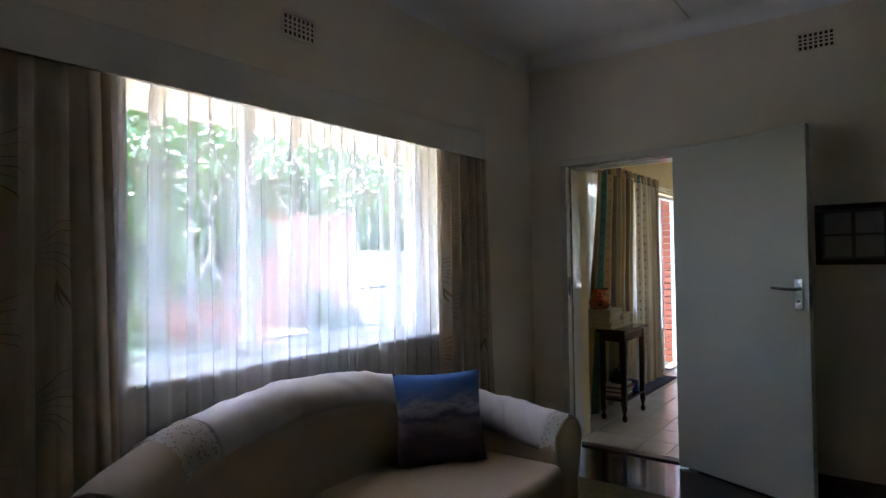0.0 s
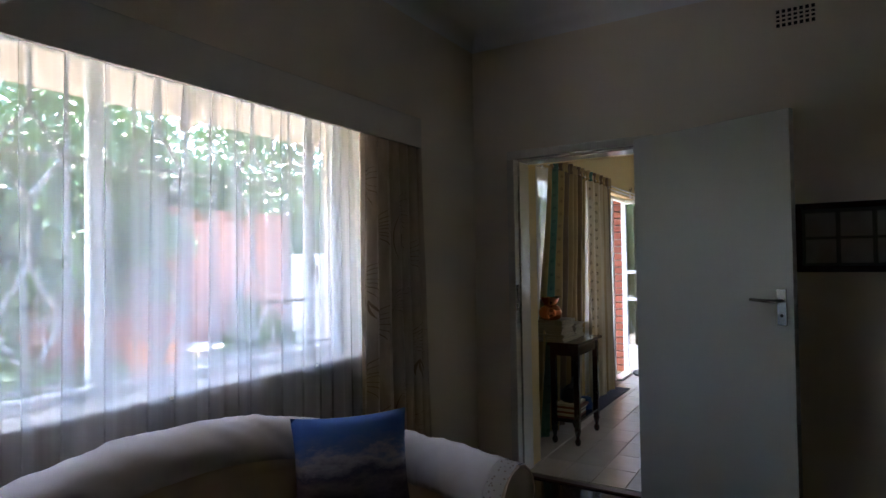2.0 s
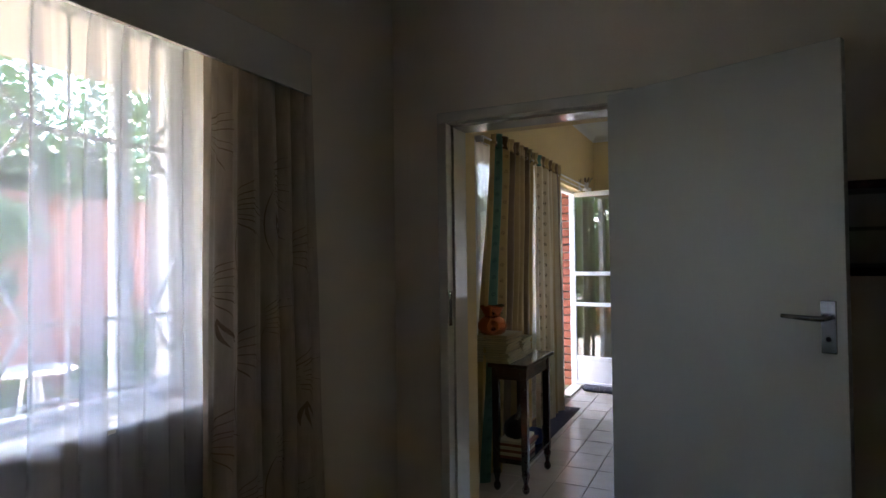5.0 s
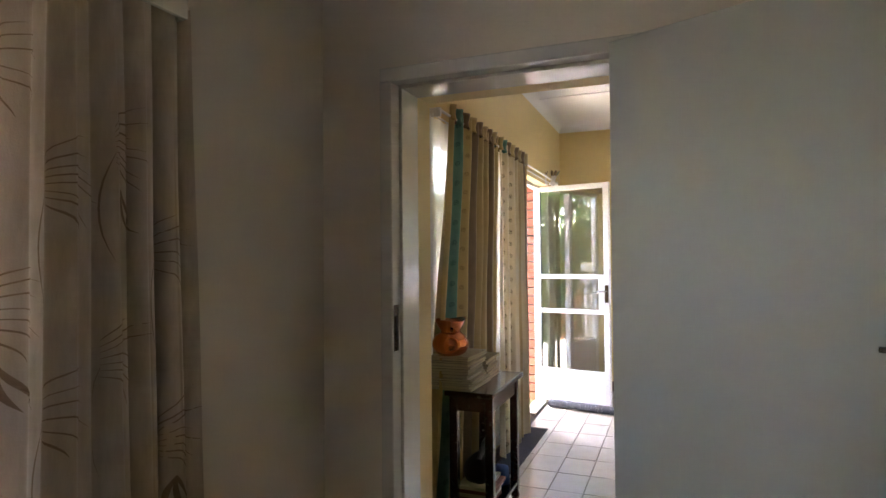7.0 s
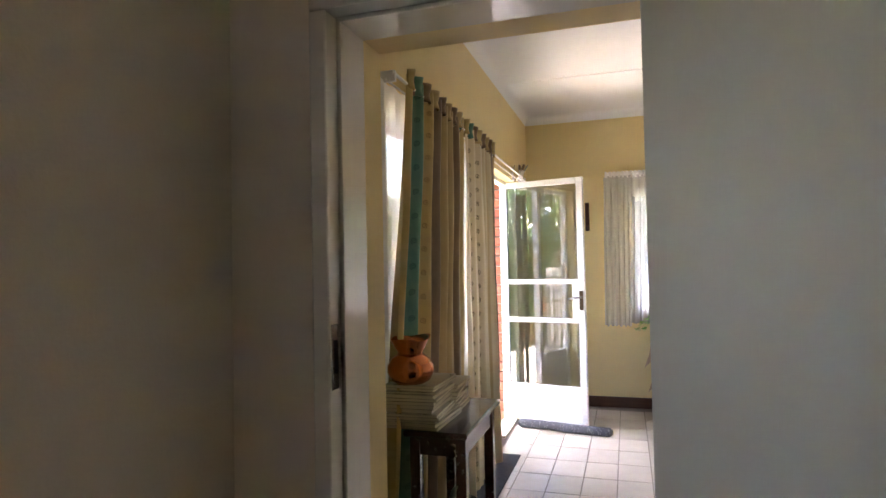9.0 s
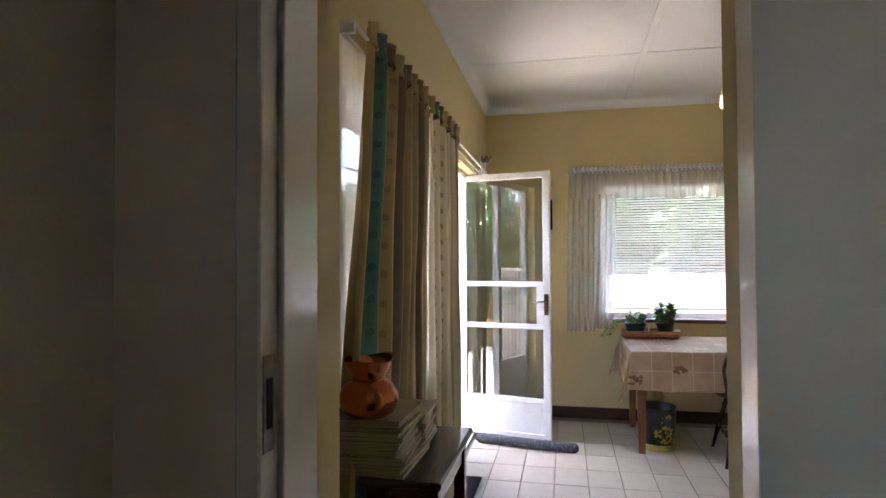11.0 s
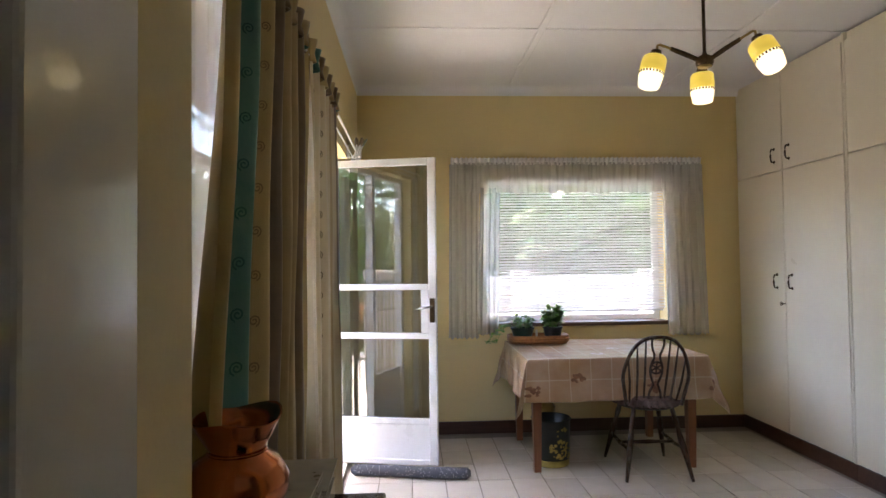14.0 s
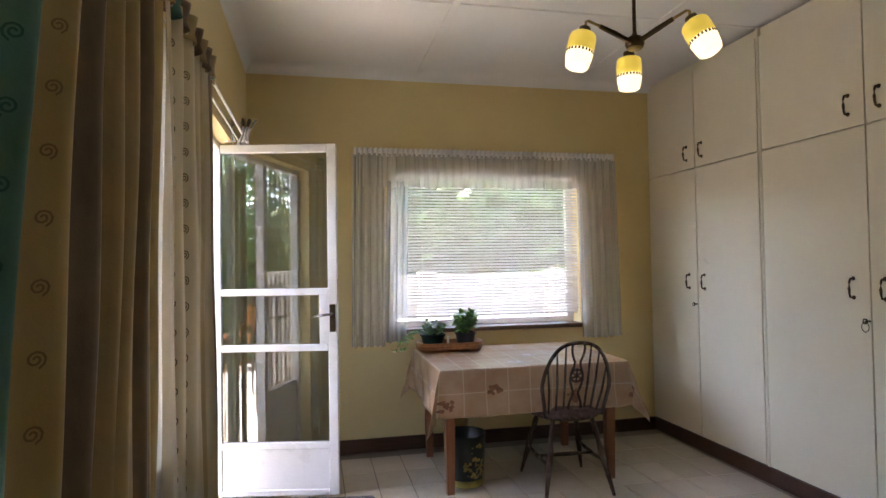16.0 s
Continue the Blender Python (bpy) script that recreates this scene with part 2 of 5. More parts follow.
def backlit(nt, p, col, share):
    """Cloth that lets some light scatter through."""
    tl, mx = nt.nodes.new("ShaderNodeBsdfTranslucent"), nt.nodes.new("ShaderNodeMixShader")
    nt.links.new(col, tl.inputs[0])
    mx.inputs[0].default_value = share
    nt.links.new(p.outputs[0], mx.inputs[1])
    nt.links.new(tl.outputs[0], mx.inputs[2])
    nt.links.new(mx.outputs[0], nt.nodes["Material Output"].inputs[0])


def curtain_a():
    """Beige-brown curtain cloth with a faint shine and mottling."""
    m, nt, p = shader("beige_leaf_print_curtain")
    v = coords(nt, (6, 6, 1.5))
    n = noise_tex(nt, v, 4.0, 5)
    c = ramp(nt, n, [(0.3, (0.47, 0.365, 0.26)), (0.7, (0.63, 0.51, 0.38))])
    nt.links.new(c, p.inputs["Base Color"])
    p.inputs["Roughness"].default_value = 0.65
    p.inputs["Sheen Weight"].default_value = 0.3
    backlit(nt, p, c, 0.09)
    bump(nt, p, noise_tex(nt, coords(nt, 1.0), 300, 2), 0.2, 0.002)
    return m


def curtain_b(name="striped_curtain", pale=False):
    """Striped curtain: cream, tan, grey, olive and teal bands across the cloth."""
    m, nt, p = shader(name)
    sep = nt.nodes.new("ShaderNodeSeparateXYZ")
    nt.links.new(uv_socket(nt), sep.inputs[0])
    cream, tan, olive, grey, teal, brown, mauve = (0.62, 0.52, 0.34), (0.45, 0.32, 0.15), (0.52, 0.38, 0.16), (0.20, 0.14, 0.10), (0.045, 0.24, 0.20), (0.17, 0.105, 0.055), (0.33, 0.21, 0.19)
    f = math_node(nt, "FRACT", sep.outputs[0])
    c = ramp(nt, f, [(0.0, olive), (0.125, mauve), (0.145, teal), (0.215, mauve), (0.235, brown), (0.30, olive), (0.45, grey), (0.52, brown), (0.60, tan), (0.68, brown), (0.76, tan), (0.85, teal), (0.88, brown), (0.94, tan)], "CONSTANT") if not pale else ramp(nt, f, [(0.0, cream), (0.30, tan), (0.34, cream), (0.62, tan), (0.68, cream), (0.80, grey), (0.85, cream), (0.93, tan)], "CONSTANT")
    n = noise_tex(nt, coords(nt, (5, 5, 2)), 5.0, 5)
    c = mixc(nt, 0.18, c, ramp(nt, n, [(0.3, (0.14, 0.11, 0.07)), (0.7, (0.46, 0.36, 0.22))]))
    nt.links.new(c, p.inputs["Base Color"])
    p.inputs["Roughness"].default_value = 0.6
    p.inputs["Sheen Weight"].default_value = 0.2
    backlit(nt, p, c, 0.25 if pale else 0.08)
    bump(nt, p, noise_tex(nt, coords(nt, 1.0), 260, 2), 0.2, 0.002)
    return m


def table_cloth():
    """Peach oilcloth with pale square lines and brown fruit motifs."""
    m, nt, p = shader("peach_oilcloth")
    v = coords(nt, 1.0)
    n = noise_tex(nt, v, 5.0, 4)
    c = ramp(nt, n, [(0.3, (0.47, 0.29, 0.18)), (0.7, (0.60, 0.43, 0.31))])
    sep = nt.nodes.new("ShaderNodeSeparateXYZ")
    nt.links.new(uv_socket(nt), sep.inputs[0])
    def line(s):
        d = math_node(nt, "ABSOLUTE", math_node(nt, "SUBTRACT", math_node(nt, "FRACT", math_node(nt, "DIVIDE", s, 0.135)), 0.5))
        return math_node(nt, "GREATER_THAN", d, 0.475)
    ln = math_node(nt, "MAXIMUM", line(sep.outputs[0]), line(sep.outputs[1]))
    c = mixc(nt, math_node(nt, "MULTIPLY", ln, 0.5), c, (0.75, 0.66, 0.52))
    nt.links.new(c, p.inputs["Base Color"])
    p.inputs["Roughness"].default_value = 0.2
    bump(nt, p, noise_tex(nt, v, 14.0, 3), 0.12, 0.01)
    return m


def cushion_print():
    """Landscape print: blue sky band over pale peaks and dark ground."""
    m, nt, p = shader("blue_landscape_print")
    sep = nt.nodes.new("ShaderNodeSeparateXYZ")
    nt.links.new(uv_socket(nt), sep.inputs[0])
    n = noise_tex(nt, coords(nt, (1.0, 1.0, 2.2)), 6.5, 7, 0.65)
    h = math_node(nt, "ADD", sep.outputs[1], math_node(nt, "MULTIPLY", math_node(nt, "SUBTRACT", n, 0.5), 0.55))
    c = ramp(nt, h, [(0.0, (0.045, 0.035, 0.06)), (0.30, (0.09, 0.07, 0.09)), (0.42, (0.22, 0.17, 0.20)), (0.52, (0.07, 0.07, 0.12)), (0.64, (0.42, 0.40, 0.46)), (0.72, (0.12, 0.20, 0.42)), (0.84, (0.06, 0.16, 0.46))])
    nt.links.new(c, p.inputs["Base Color"])
    p.inputs["Roughness"].default_value = 0.8
    return m


CURTAIN_A, CURTAIN_B, OILCLOTH, CUSHION = curtain_a(), curtain_b(), table_cloth(), cushion_print()
CURTAIN_C = curtain_b("pale_striped_curtain", True)
LEAF_PRINT = plain("brown_leaf_print", (0.30, 0.20, 0.12), 0.8, var=0.2)
SWIRL = plain("dark_gold_swirl", (0.12, 0.085, 0.04), 0.6, var=0.2)
SWIRL_GOLD = plain("gold_brown_swirl", (0.27, 0.18, 0.08), 0.6, var=0.2)
SWIRL_TEAL = plain("dark_teal_swirl", (0.025, 0.12, 0.10), 0.6, var=0.2)
MOTIF = plain("brown_fruit_motif", (0.24, 0.11, 0.06), 0.35, var=0.45, scale=40)


# ---- building helpers ----
def part(name, bm, material, parent=None, label="", smooth=False, kind=""):
    me = bpy.data.meshes.new(name)
    bm.normal_update()
    bm.to_mesh(me)
    bm.free()
    me.materials.append(material)
    if smooth:
        for f in me.polygons:
            f.use_smooth = True
    ob = new(name, me)
    if parent:
        ob.parent = parent
    return tagged(ob, label=label, kind=kind)


def thing(name, label, category, at=(0, 0, 0), rz=0.0, group="", kind=""):
    ob = new(name)
    ob.empty_display_size = 0.05
    ob.matrix_basis = pose(*at, 0, 0, rz)
    return tagged(ob, label, category, group, kind)


def box(bm, x0, x1, y0, y1, z0, z1, bevel=0.0, seg=2):
    m = Matrix.LocRotScale(((x0 + x1) / 2, (y0 + y1) / 2, (z0 + z1) / 2), None, (abs(x1 - x0), abs(y1 - y0), abs(z1 - z0)))
    r = bmesh.ops.create_cube(bm, size=1, matrix=m)
    if bevel:
        es = {e for v in r["verts"] for e in v.link_edges}
        bmesh.ops.bevel(bm, geom=list(es), offset=bevel, segments=seg, affect="EDGES", profile=0.5)
    return bm


def boxed(*a, **k):
    return box(bmesh.new(), *a, **k)


def lathe(bm, profile, n=24, centre=(0, 0, 0), m=None):
    """A turned shape: profile of (radius, height)."""
    rings = []
    for r, z in profile:
        ring = []
        for i in range(n):
            a = 2 * math.pi * i / n
            p = Vector((centre[0] + r * math.cos(a), centre[1] + r * math.sin(a), centre[2] + z))
            ring.append(bm.verts.new(m @ p if m else p))
        rings.append(ring)
    for a, b in zip(rings, rings[1:]):
        for i in range(n):
            bm.faces.new((a[i], a[(i + 1) % n], b[(i + 1) % n], b[i]))
    for ring in (rings[0], rings[-1]):
        if (ring[0].co - ring[n // 2].co).length > 1e-4:
            bm.faces.new(ring)
    return bm


def tube(bm, pts, radii, n=8, closed=False):
    """A round bar along points."""
    pts = [Vector(p) for p in pts]
    if not hasattr(radii, "__len__"):
        radii = [radii] * len(pts)
    rings = []
    for i, p in enumerate(pts):
        a = pts[i - 1] if (i > 0 or closed) else p
        b = pts[(i + 1) % len(pts)] if (i + 1 < len(pts) or closed) else p
        d = (b - a).normalized()
        s = d.cross(Vector((0, 0, 1)))
        if s.length < 0.05:
            s = d.cross(Vector((1, 0, 0)))
        s.normalize()
        u = s.cross(d)
        rings.append([bm.verts.new(p + radii[i] * (math.cos(2 * math.pi * k / n) * s + math.sin(2 * math.pi * k / n) * u)) for k in range(n)])
    pairs = list(zip(rings, rings[1:])) + ([(rings[-1], rings[0])] if closed else [])
    for a, b in pairs:
        for i in range(n):
            bm.faces.new((a[i], a[(i + 1) % n], b[(i + 1) % n], b[i]))
    if not closed:
        bm.faces.new(rings[0])
        bm.faces.new(rings[-1])
    return bm


def grid_surface(fn, nu, nv, uv=None):
    """A sheet from fn(u, v), u and v from 0 to 1, with UV coordinates from uv(u, v)."""
    bm = bmesh.new()
    lay = bm.loops.layers.uv.new("UVMap")
    vs = [[bm.verts.new(fn(i / nu, j / nv)) for i in range(nu + 1)] for j in range(nv + 1)]
    for j in range(nv):
        for i in range(nu):
            f = bm.faces.new((vs[j][i], vs[j][i + 1], vs[j + 1][i + 1], vs[j + 1][i]))
            for lp, (a, b) in zip(f.loops, ((i, j), (i + 1, j), (i + 1, j + 1), (i, j + 1))):
                lp[lay].uv = uv(a / nu, b / nv) if uv else (a / nu, b / nv)
    return bm


def thick(ob, t):
    s = ob.modifiers.new("thickness", "SOLIDIFY")
    s.thickness, s.offset = t, 0.0
    return ob


def structure(name, bm, material, label, category="", smooth=False):
    ob = part(name, bm, material, None, label, smooth, "structure")
    return tagged(ob, category=category or name.split("_")[0])


def wall_with_holes(axis, lo, hi, a0, a1, z0, z1, holes):
    """A thick wall along the other axis from a0 to a1, with holes (from, to, bottom, top)."""
    bm = bmesh.new()
    def slab(p, q, b, t):
        if q - p > 1e-4 and t - b > 1e-4:
            box(bm, *((lo, hi, p, q) if axis == "x" else (p, q, lo, hi)), b, t)
    at = a0
    for h0, h1, b, t in sorted(holes):
        slab(at, h0, z0, z1)
        slab(h0, h1, z0, b)
        slab(h0, h1, t, z1)
        at = h1
    slab(at, a1, z0, z1)
    return bm


# ---- setting: rooms ----
AX, BX = -2.09, -2.00          # inner faces of the outer wall, sitting room and back room
DY0, DY1 = 3.83, 4.16          # wall between the two rooms
FY = 8.27                      # far wall of the back room
CX = 1.125                     # cupboard fronts
CEIL_A, CEIL_B = 2.86, 2.79
DL, DR, DH = -1.795, -0.985, 2.02
structure("wall_west_sitting", wall_with_holes("x", AX - 0.30, AX, -2.6, DY0, 0, 3.0, [(0.84, 2.70, 0.92, 2.13)]), WALL_A, "cream plastered outer wall with a wide window opening")
structure("wall_between", wall_with_holes("y", DY0, DY1, AX - 0.30, 2.4, 0, 3.0, [(DL - 0.03, DR + 0.03, 0, DH + 0.03)]), WALL_A, "cream plastered wall with a doorway")
structure("wall_east_sitting", boxed(2.4, 2.6, -2.6, DY1, 0, 3.0), WALL_A, "plain cream plastered wall")
structure("wall_south_sitting", boxed(AX - 0.30, 2.6, -2.8, -2.6, 0, 3.0), WALL_A, "plain cream plastered wall")
structure("wall_west_back", wall_with_holes("x", BX - 0.14, BX, DY1, FY + 0.26, 0, 3.0, [(4.70, 6.26, 0.78, 2.07), (6.50, 7.64, 0, 2.08)]), WALL_B, "yellow plastered wall with a window and an outside door opening")
structure("wall_north_back", wall_with_holes("y", FY, FY + 0.26, BX, 2.0, 0, 3.0, [(-0.99, 0.51, 0.875, 2.07)]), WALL_B, "yellow plastered wall with a window")
structure("wall_east_back", boxed(1.8, 2.0, DY1 + 0.01, FY, 0, 3.0), WALL_B, "plain yellow plastered wall")
structure("wall_lining", wall_with_holes("y", DY1, DY1 + 0.012, BX, 1.8, 0, 3.0, [(DL - 0.03, DR + 0.03, 0, DH + 0.03)]), WALL_B, "yellow plaster on the back-room side of the doorway wall")


structure("wall_reveal_left", boxed(DL - 0.029, DL - 0.002, DY0 + 0.20, DY1 + 0.014, 0, DH + 0.001), WALL_B, "yellow plaster reveal of the doorway", "wall")
structure("wall_reveal_right", boxed(DR + 0.002, DR + 0.029, DY0 + 0.20, DY1 + 0.014, 0, DH + 0.001), WALL_B, "yellow plaster reveal of the doorway", "wall")
structure("wall_reveal_head", boxed(DL - 0.029, DR + 0.029, DY0 + 0.20, DY1 + 0.014, DH + 0.003, DH + 0.029), WALL_B, "yellow plaster reveal of the doorway", "wall")


def ceiling(name, x0, x1, y0, y1, z, joints_x, joints_y, cove, label):
    bm = boxed(x0, x1, y0, y1, z, z + 0.12)
    for jx in joints_x:
        box(bm, jx - 0.022, jx + 0.022, y0, y1, z - 0.008, z + 0.01, 0.003, 1)
    for jy in joints_y:
        box(bm, x0, x1, jy - 0.022, jy + 0.022, z - 0.007, z + 0.01, 0.003, 1)
    ob = structure(name, bm, CEIL, label, "ceiling")
    c = bmesh.new()
    n = 8
    prof = [(cove * (1 - math.cos(a)), -cove * (1 - math.sin(a))) for a in [math.pi / 2 * k / n for k in range(n + 1)]]
    for (px, py), (qx, qy), (dx, dy) in (((x0, y0), (x0, y1), (1, 0)), ((x0, y1), (x1, y1), (0, -1)), ((x1, y1), (x1, y0), (-1, 0)), ((x1, y0), (x0, y0), (0, 1))):
        a = [c.verts.new((px + dx * o, py + dy * o, z + h)) for o, h in prof]
        b = [c.verts.new((qx + dx * o, qy + dy * o, z + h)) for o, h in prof]
        for k in range(n):
            c.faces.new((a[k], a[k + 1], b[k + 1], b[k]))
    structure("trim_cornice", c, CEIL, "white coved plaster cornice", "cornice", True)
    return ob


ceiling("ceiling_sitting", AX, 2.4, -2.6, DY0, CEIL_A, [-0.92, 0.30, 1.5], [0.2], 0.10, "white panelled ceiling with joint strips")
ceiling("ceiling_back", BX, 1.8, DY1 + 0.012, FY, CEIL_B, [-0.76, 0.50], [7.09, 5.0], 0.07, "white panelled ceiling with joint strips")
# far overhang is unseen, lengthened to shade the blind in the north window
structure("roof", boxed(-2.6, 2.9, -3.3, FY + 1.3, 3.02, 3.1), ROOF, "flat roof over the rooms, with an unseen overhang shading the far window", "roof")
# out of view; its depth is set to block sun through the outside door
structure("roof_veranda", boxed(-3.4, -2.27, 4.4, FY + 1.3, 2.72, 2.80), ROOF, "unseen veranda roof that keeps the sun off the back-room floor", "roof")
structure("floor_sitting", boxed(AX - 0.3, 2.6, -2.8, DY0 + 0.06, -0.14, -0.004), PARQUET, "dark polished wooden floor", "floor")
floor_back = structure("floor_back", boxed(BX - 0.14, 2.0, DY0 + 0.06, FY + 0.26, -0.14, -0.006), GROUT, "cream tiled floor with dark grout", "floor")

# sloping eaves over the garden window
bm = bmesh.new()
for y0, y1 in ((-3.2, 4.4),):
    v = [bm.verts.new(p) for p in ((-2.44, y0, 2.52), (-2.44, y1, 2.52), (-3.05, y1, 2.16), (-3.05, y0, 2.16), (-2.44, y0, 2.58), (-2.44, y1, 2.58), (-3.05, y1, 2.30), (-3.05, y0, 2.30))]
    for q in ((0, 1, 2, 3), (7, 6, 5, 4), (0, 4, 5, 1), (1, 5, 6, 2), (2, 6, 7, 3), (3, 7, 4, 0)):
        bm.faces.new([v[k] for k in q])
eaves = structure("eaves", bm, SOFFIT, "painted eaves board over the garden window", "eaves")
for y in (-0.4, 0.5, 1.4, 2.3, 3.2):
    bm = bmesh.new()
    v = [bm.verts.new((x, y + s, z)) for s in (-0.025, 0.025) for x, z in ((-2.44, 2.40), (-3.0, 2.08), (-3.0, 2.185), (-2.44, 2.52))]
    for q in ((0, 1, 2, 3), (7, 6, 5, 4), (0, 4, 5, 1), (1, 5, 6, 2), (2, 6, 7, 3), (3, 7, 4, 0)):
        bm.faces.new([v[k] for k in q])
    part("rafter", bm, SOFFIT, eaves)

# skirtings
structure("baseboard_north", boxed(BX, CX, FY - 0.018, FY, 0, 0.10, 0.004), SKIRT, "dark brown wooden skirting", "skirting")
structure("baseboard_west", boxed(BX, BX + 0.018, 7.66, FY - 0.018, 0, 0.10, 0.004), SKIRT, "dark brown wooden skirting", "skirting")
structure("baseboard_west_near", boxed(BX, BX + 0.018, DY1 + 0.012, 6.49, 0, 0.10, 0.004), SKIRT, "dark brown wooden skirting", "skirting")
structure("baseboard_doorway", boxed(BX + 0.018, DL - 0.05, DY1 + 0.012, DY1 + 0.03, 0, 0.10, 0.004), SKIRT, "dark brown wooden skirting", "skirting")
structure("baseboard_sitting", boxed(DR + 0.06, 2.4, DY0 - 0.018, DY0, 0, 0.10, 0.004), SKIRT, "dark brown wooden skirting", "skirting")
structure("baseboard_sitting_corner", boxed(AX, DL - 0.06, DY0 - 0.018, DY0, 0, 0.10, 0.004), SKIRT, "dark brown wooden skirting", "skirting")
structure("baseboard_window", boxed(AX, AX + 0.018, -2.6, DY0 - 0.018, 0, 0.10, 0.004), SKIRT, "dark brown wooden skirting", "skirting")

# inner door: pressed steel frame and open flush leaf
door = thing("door_1", "open flush white painted door in a cream steel frame", "door", kind="structure")
for nm, x0, x1 in (("frame_post", DL - 0.05, DL), ("frame_post", DR, DR + 0.05)):
    s = 1 if x0 < -1.5 else -1
    bm = boxed(x0, x1, DY0 - 0.012, DY0 + 0.20, 0, DH, 0.006)
    box(bm, (DL if s > 0 else DR - 0.014), (DL + 0.014 if s > 0 else DR), DY0 + 0.045, DY0 + 0.19, 0, DH - 0.001, 0.004)
    part(nm, bm, GLOSS_WHITE, door)
bm = boxed(DL - 0.05, DR + 0.05, DY0 - 0.012, DY0 + 0.20, DH, DH + 0.05, 0.006)
box(bm, DL, DR, DY0 + 0.045, DY0 + 0.19, DH - 0.014, DH, 0.004)
part("frame_head", bm, GLOSS_WHITE, door)
strike = part("strike_plate", boxed(DL - 0.0005, DL + 0.0025, DY0 - 0.006, DY0 + 0.030, 1.05, 1.215, 0.001, 1), CHROME, door, "worn steel strike plate")
part("latch_hole", boxed(DL + 0.0022, DL + 0.0032, DY0 + 0.004, DY0 + 0.022, 1.09, 1.175), VENT_DARK, strike)
part("threshold", boxed(DL, DR, DY0 + 0.02, DY0 + 0.065, -0.004, 0.008, 0.003), SKIRT, door, "dark wooden threshold strip")
leaf_turn = Matrix.Translation((-1.022, DY0 + 0.006, 0)) @ Matrix.Rotation(radians(-23.2), 4, "Z")
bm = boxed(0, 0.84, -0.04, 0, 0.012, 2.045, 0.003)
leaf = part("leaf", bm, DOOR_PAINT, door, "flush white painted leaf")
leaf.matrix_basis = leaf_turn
bm = boxed(0.768, 0.812, -0.047, -0.0385, 1.055, 1.222, 0.003)
plate = part("handle_plate", bm, CHROME, leaf, "chrome lever handle plate")
bm = tube(bmesh.new(), [(0.790, -0.045, 1.168), (0.790, -0.095, 1.168), (0.784, -0.10, 1.168), (0.744, -0.10, 1.168), (0.672, -0.098, 1.172)], [0.009, 0.009, 0.009, 0.0085, 0.007], 10)
part("lever", bm, CHROME, leaf, "chrome lever", True)
part("keyhole", tube(bmesh.new(), [(0.790, -0.0468, 1.10), (0.790, -0.0482, 1.10)], 0.008, 10), VENT_DARK, leaf)
for z in (0.25, 1.02, 1.8):
    part("hinge", tube(bmesh.new(), [(0.002, 0.004, z), (0.002, 0.004, z + 0.1)], 0.007, 8), GLOSS_WHITE, leaf)

# sitting-room window: steel frame, panes, burglar bars, sill
win = thing("window_1", "wide white steel casement window with diamond burglar bars", "window", kind="structure")
WX = AX - 0.19
for y0, y1, z0, z1 in ((0.84, 0.89, 0.92, 2.13), (2.65, 2.70, 0.92, 2.13), (0.89, 2.65, 0.92, 0.965), (0.89, 2.65, 2.09, 2.13), (1.44, 1.485, 0.965, 2.09), (2.46, 2.505, 0.965, 2.09)):
    part("window_frame", boxed(WX - 0.02, WX + 0.02, y0, y1, z0, z1, 0.004, 1), STEEL_WHITE, win)
for y0, y1 in ((0.89, 1.44), (1.485, 2.46), (2.505, 2.65)):
    pn = part("pane", boxed(WX - 0.003, WX + 0.001, y0, y1, 0.965, 2.09), GLASS, win)
    pn.visible_shadow = False
bm = boxed(AX - 0.17, AX + 0.006, 0.842, 2.698, 0.905, 0.925, 0.006)
part("window_sill", bm, GLOSS_WHITE, win, "white painted sill")
part("casement_handle", tube(bmesh.new(), [(WX + 0.02, 2.483, 1.36), (WX + 0.05, 2.483, 1.36), (WX + 0.055, 2.483, 1.27)], 0.007, 8), BRASS_DARK, win)
GX = WX + 0.065
def bar(a, b, r=0.0085):
    part("burglar_bar", tube(bmesh.new(), [a, b], r, 6), STEEL_WHITE, win)
for z in (1.0, 1.205, 1.725, 2.06):
    bar((GX, 0.86, z), (GX, 2.69, z))
for y in (1.04, 1.14, 1.34, 1.45, 1.563, 1.763, 1.87, 1.987, 2.187, 2.285, 2.545):
    bar((GX + 0.01, y, 0.95), (GX + 0.01, y, 2.1), 0.006)
for k in range(4):
    y = (1.24, 1.663, 2.087, 2.645)[k]
    for zc, h in ((1.725, 0.14), (1.205, 0.17)):
        for s in (-1, 1):
            bar((GX - 0.006, y, zc + h), (GX - 0.006, y + 0.1 * s, zc))
            bar((GX - 0.006, y, zc - h), (GX - 0.006, y + 0.1 * s, zc))
    bar((GX, y, 1.865), (GX, y, 2.08))
    bar((GX, y, 1.375), (GX, y, 1.585))

# pelmet
pelmet = thing("pelmet", "plain cream painted pelmet board above the window", "pelmet")
part("front_board", boxed(-2.03, -2.014, -0.05, 3.09, 2.0, 2.165, 0.003), GLOSS_WHITE, pelmet)
part("top_board", boxed(AX, -2.03, -0.05, 3.09, 2.147, 2.165), GLOSS_WHITE, pelmet)
for y in (-0.05, 3.074):
    part("end_board", boxed(AX, -2.03, y, y + 0.016, 2.0, 2.147), GLOSS_WHITE, pelmet)

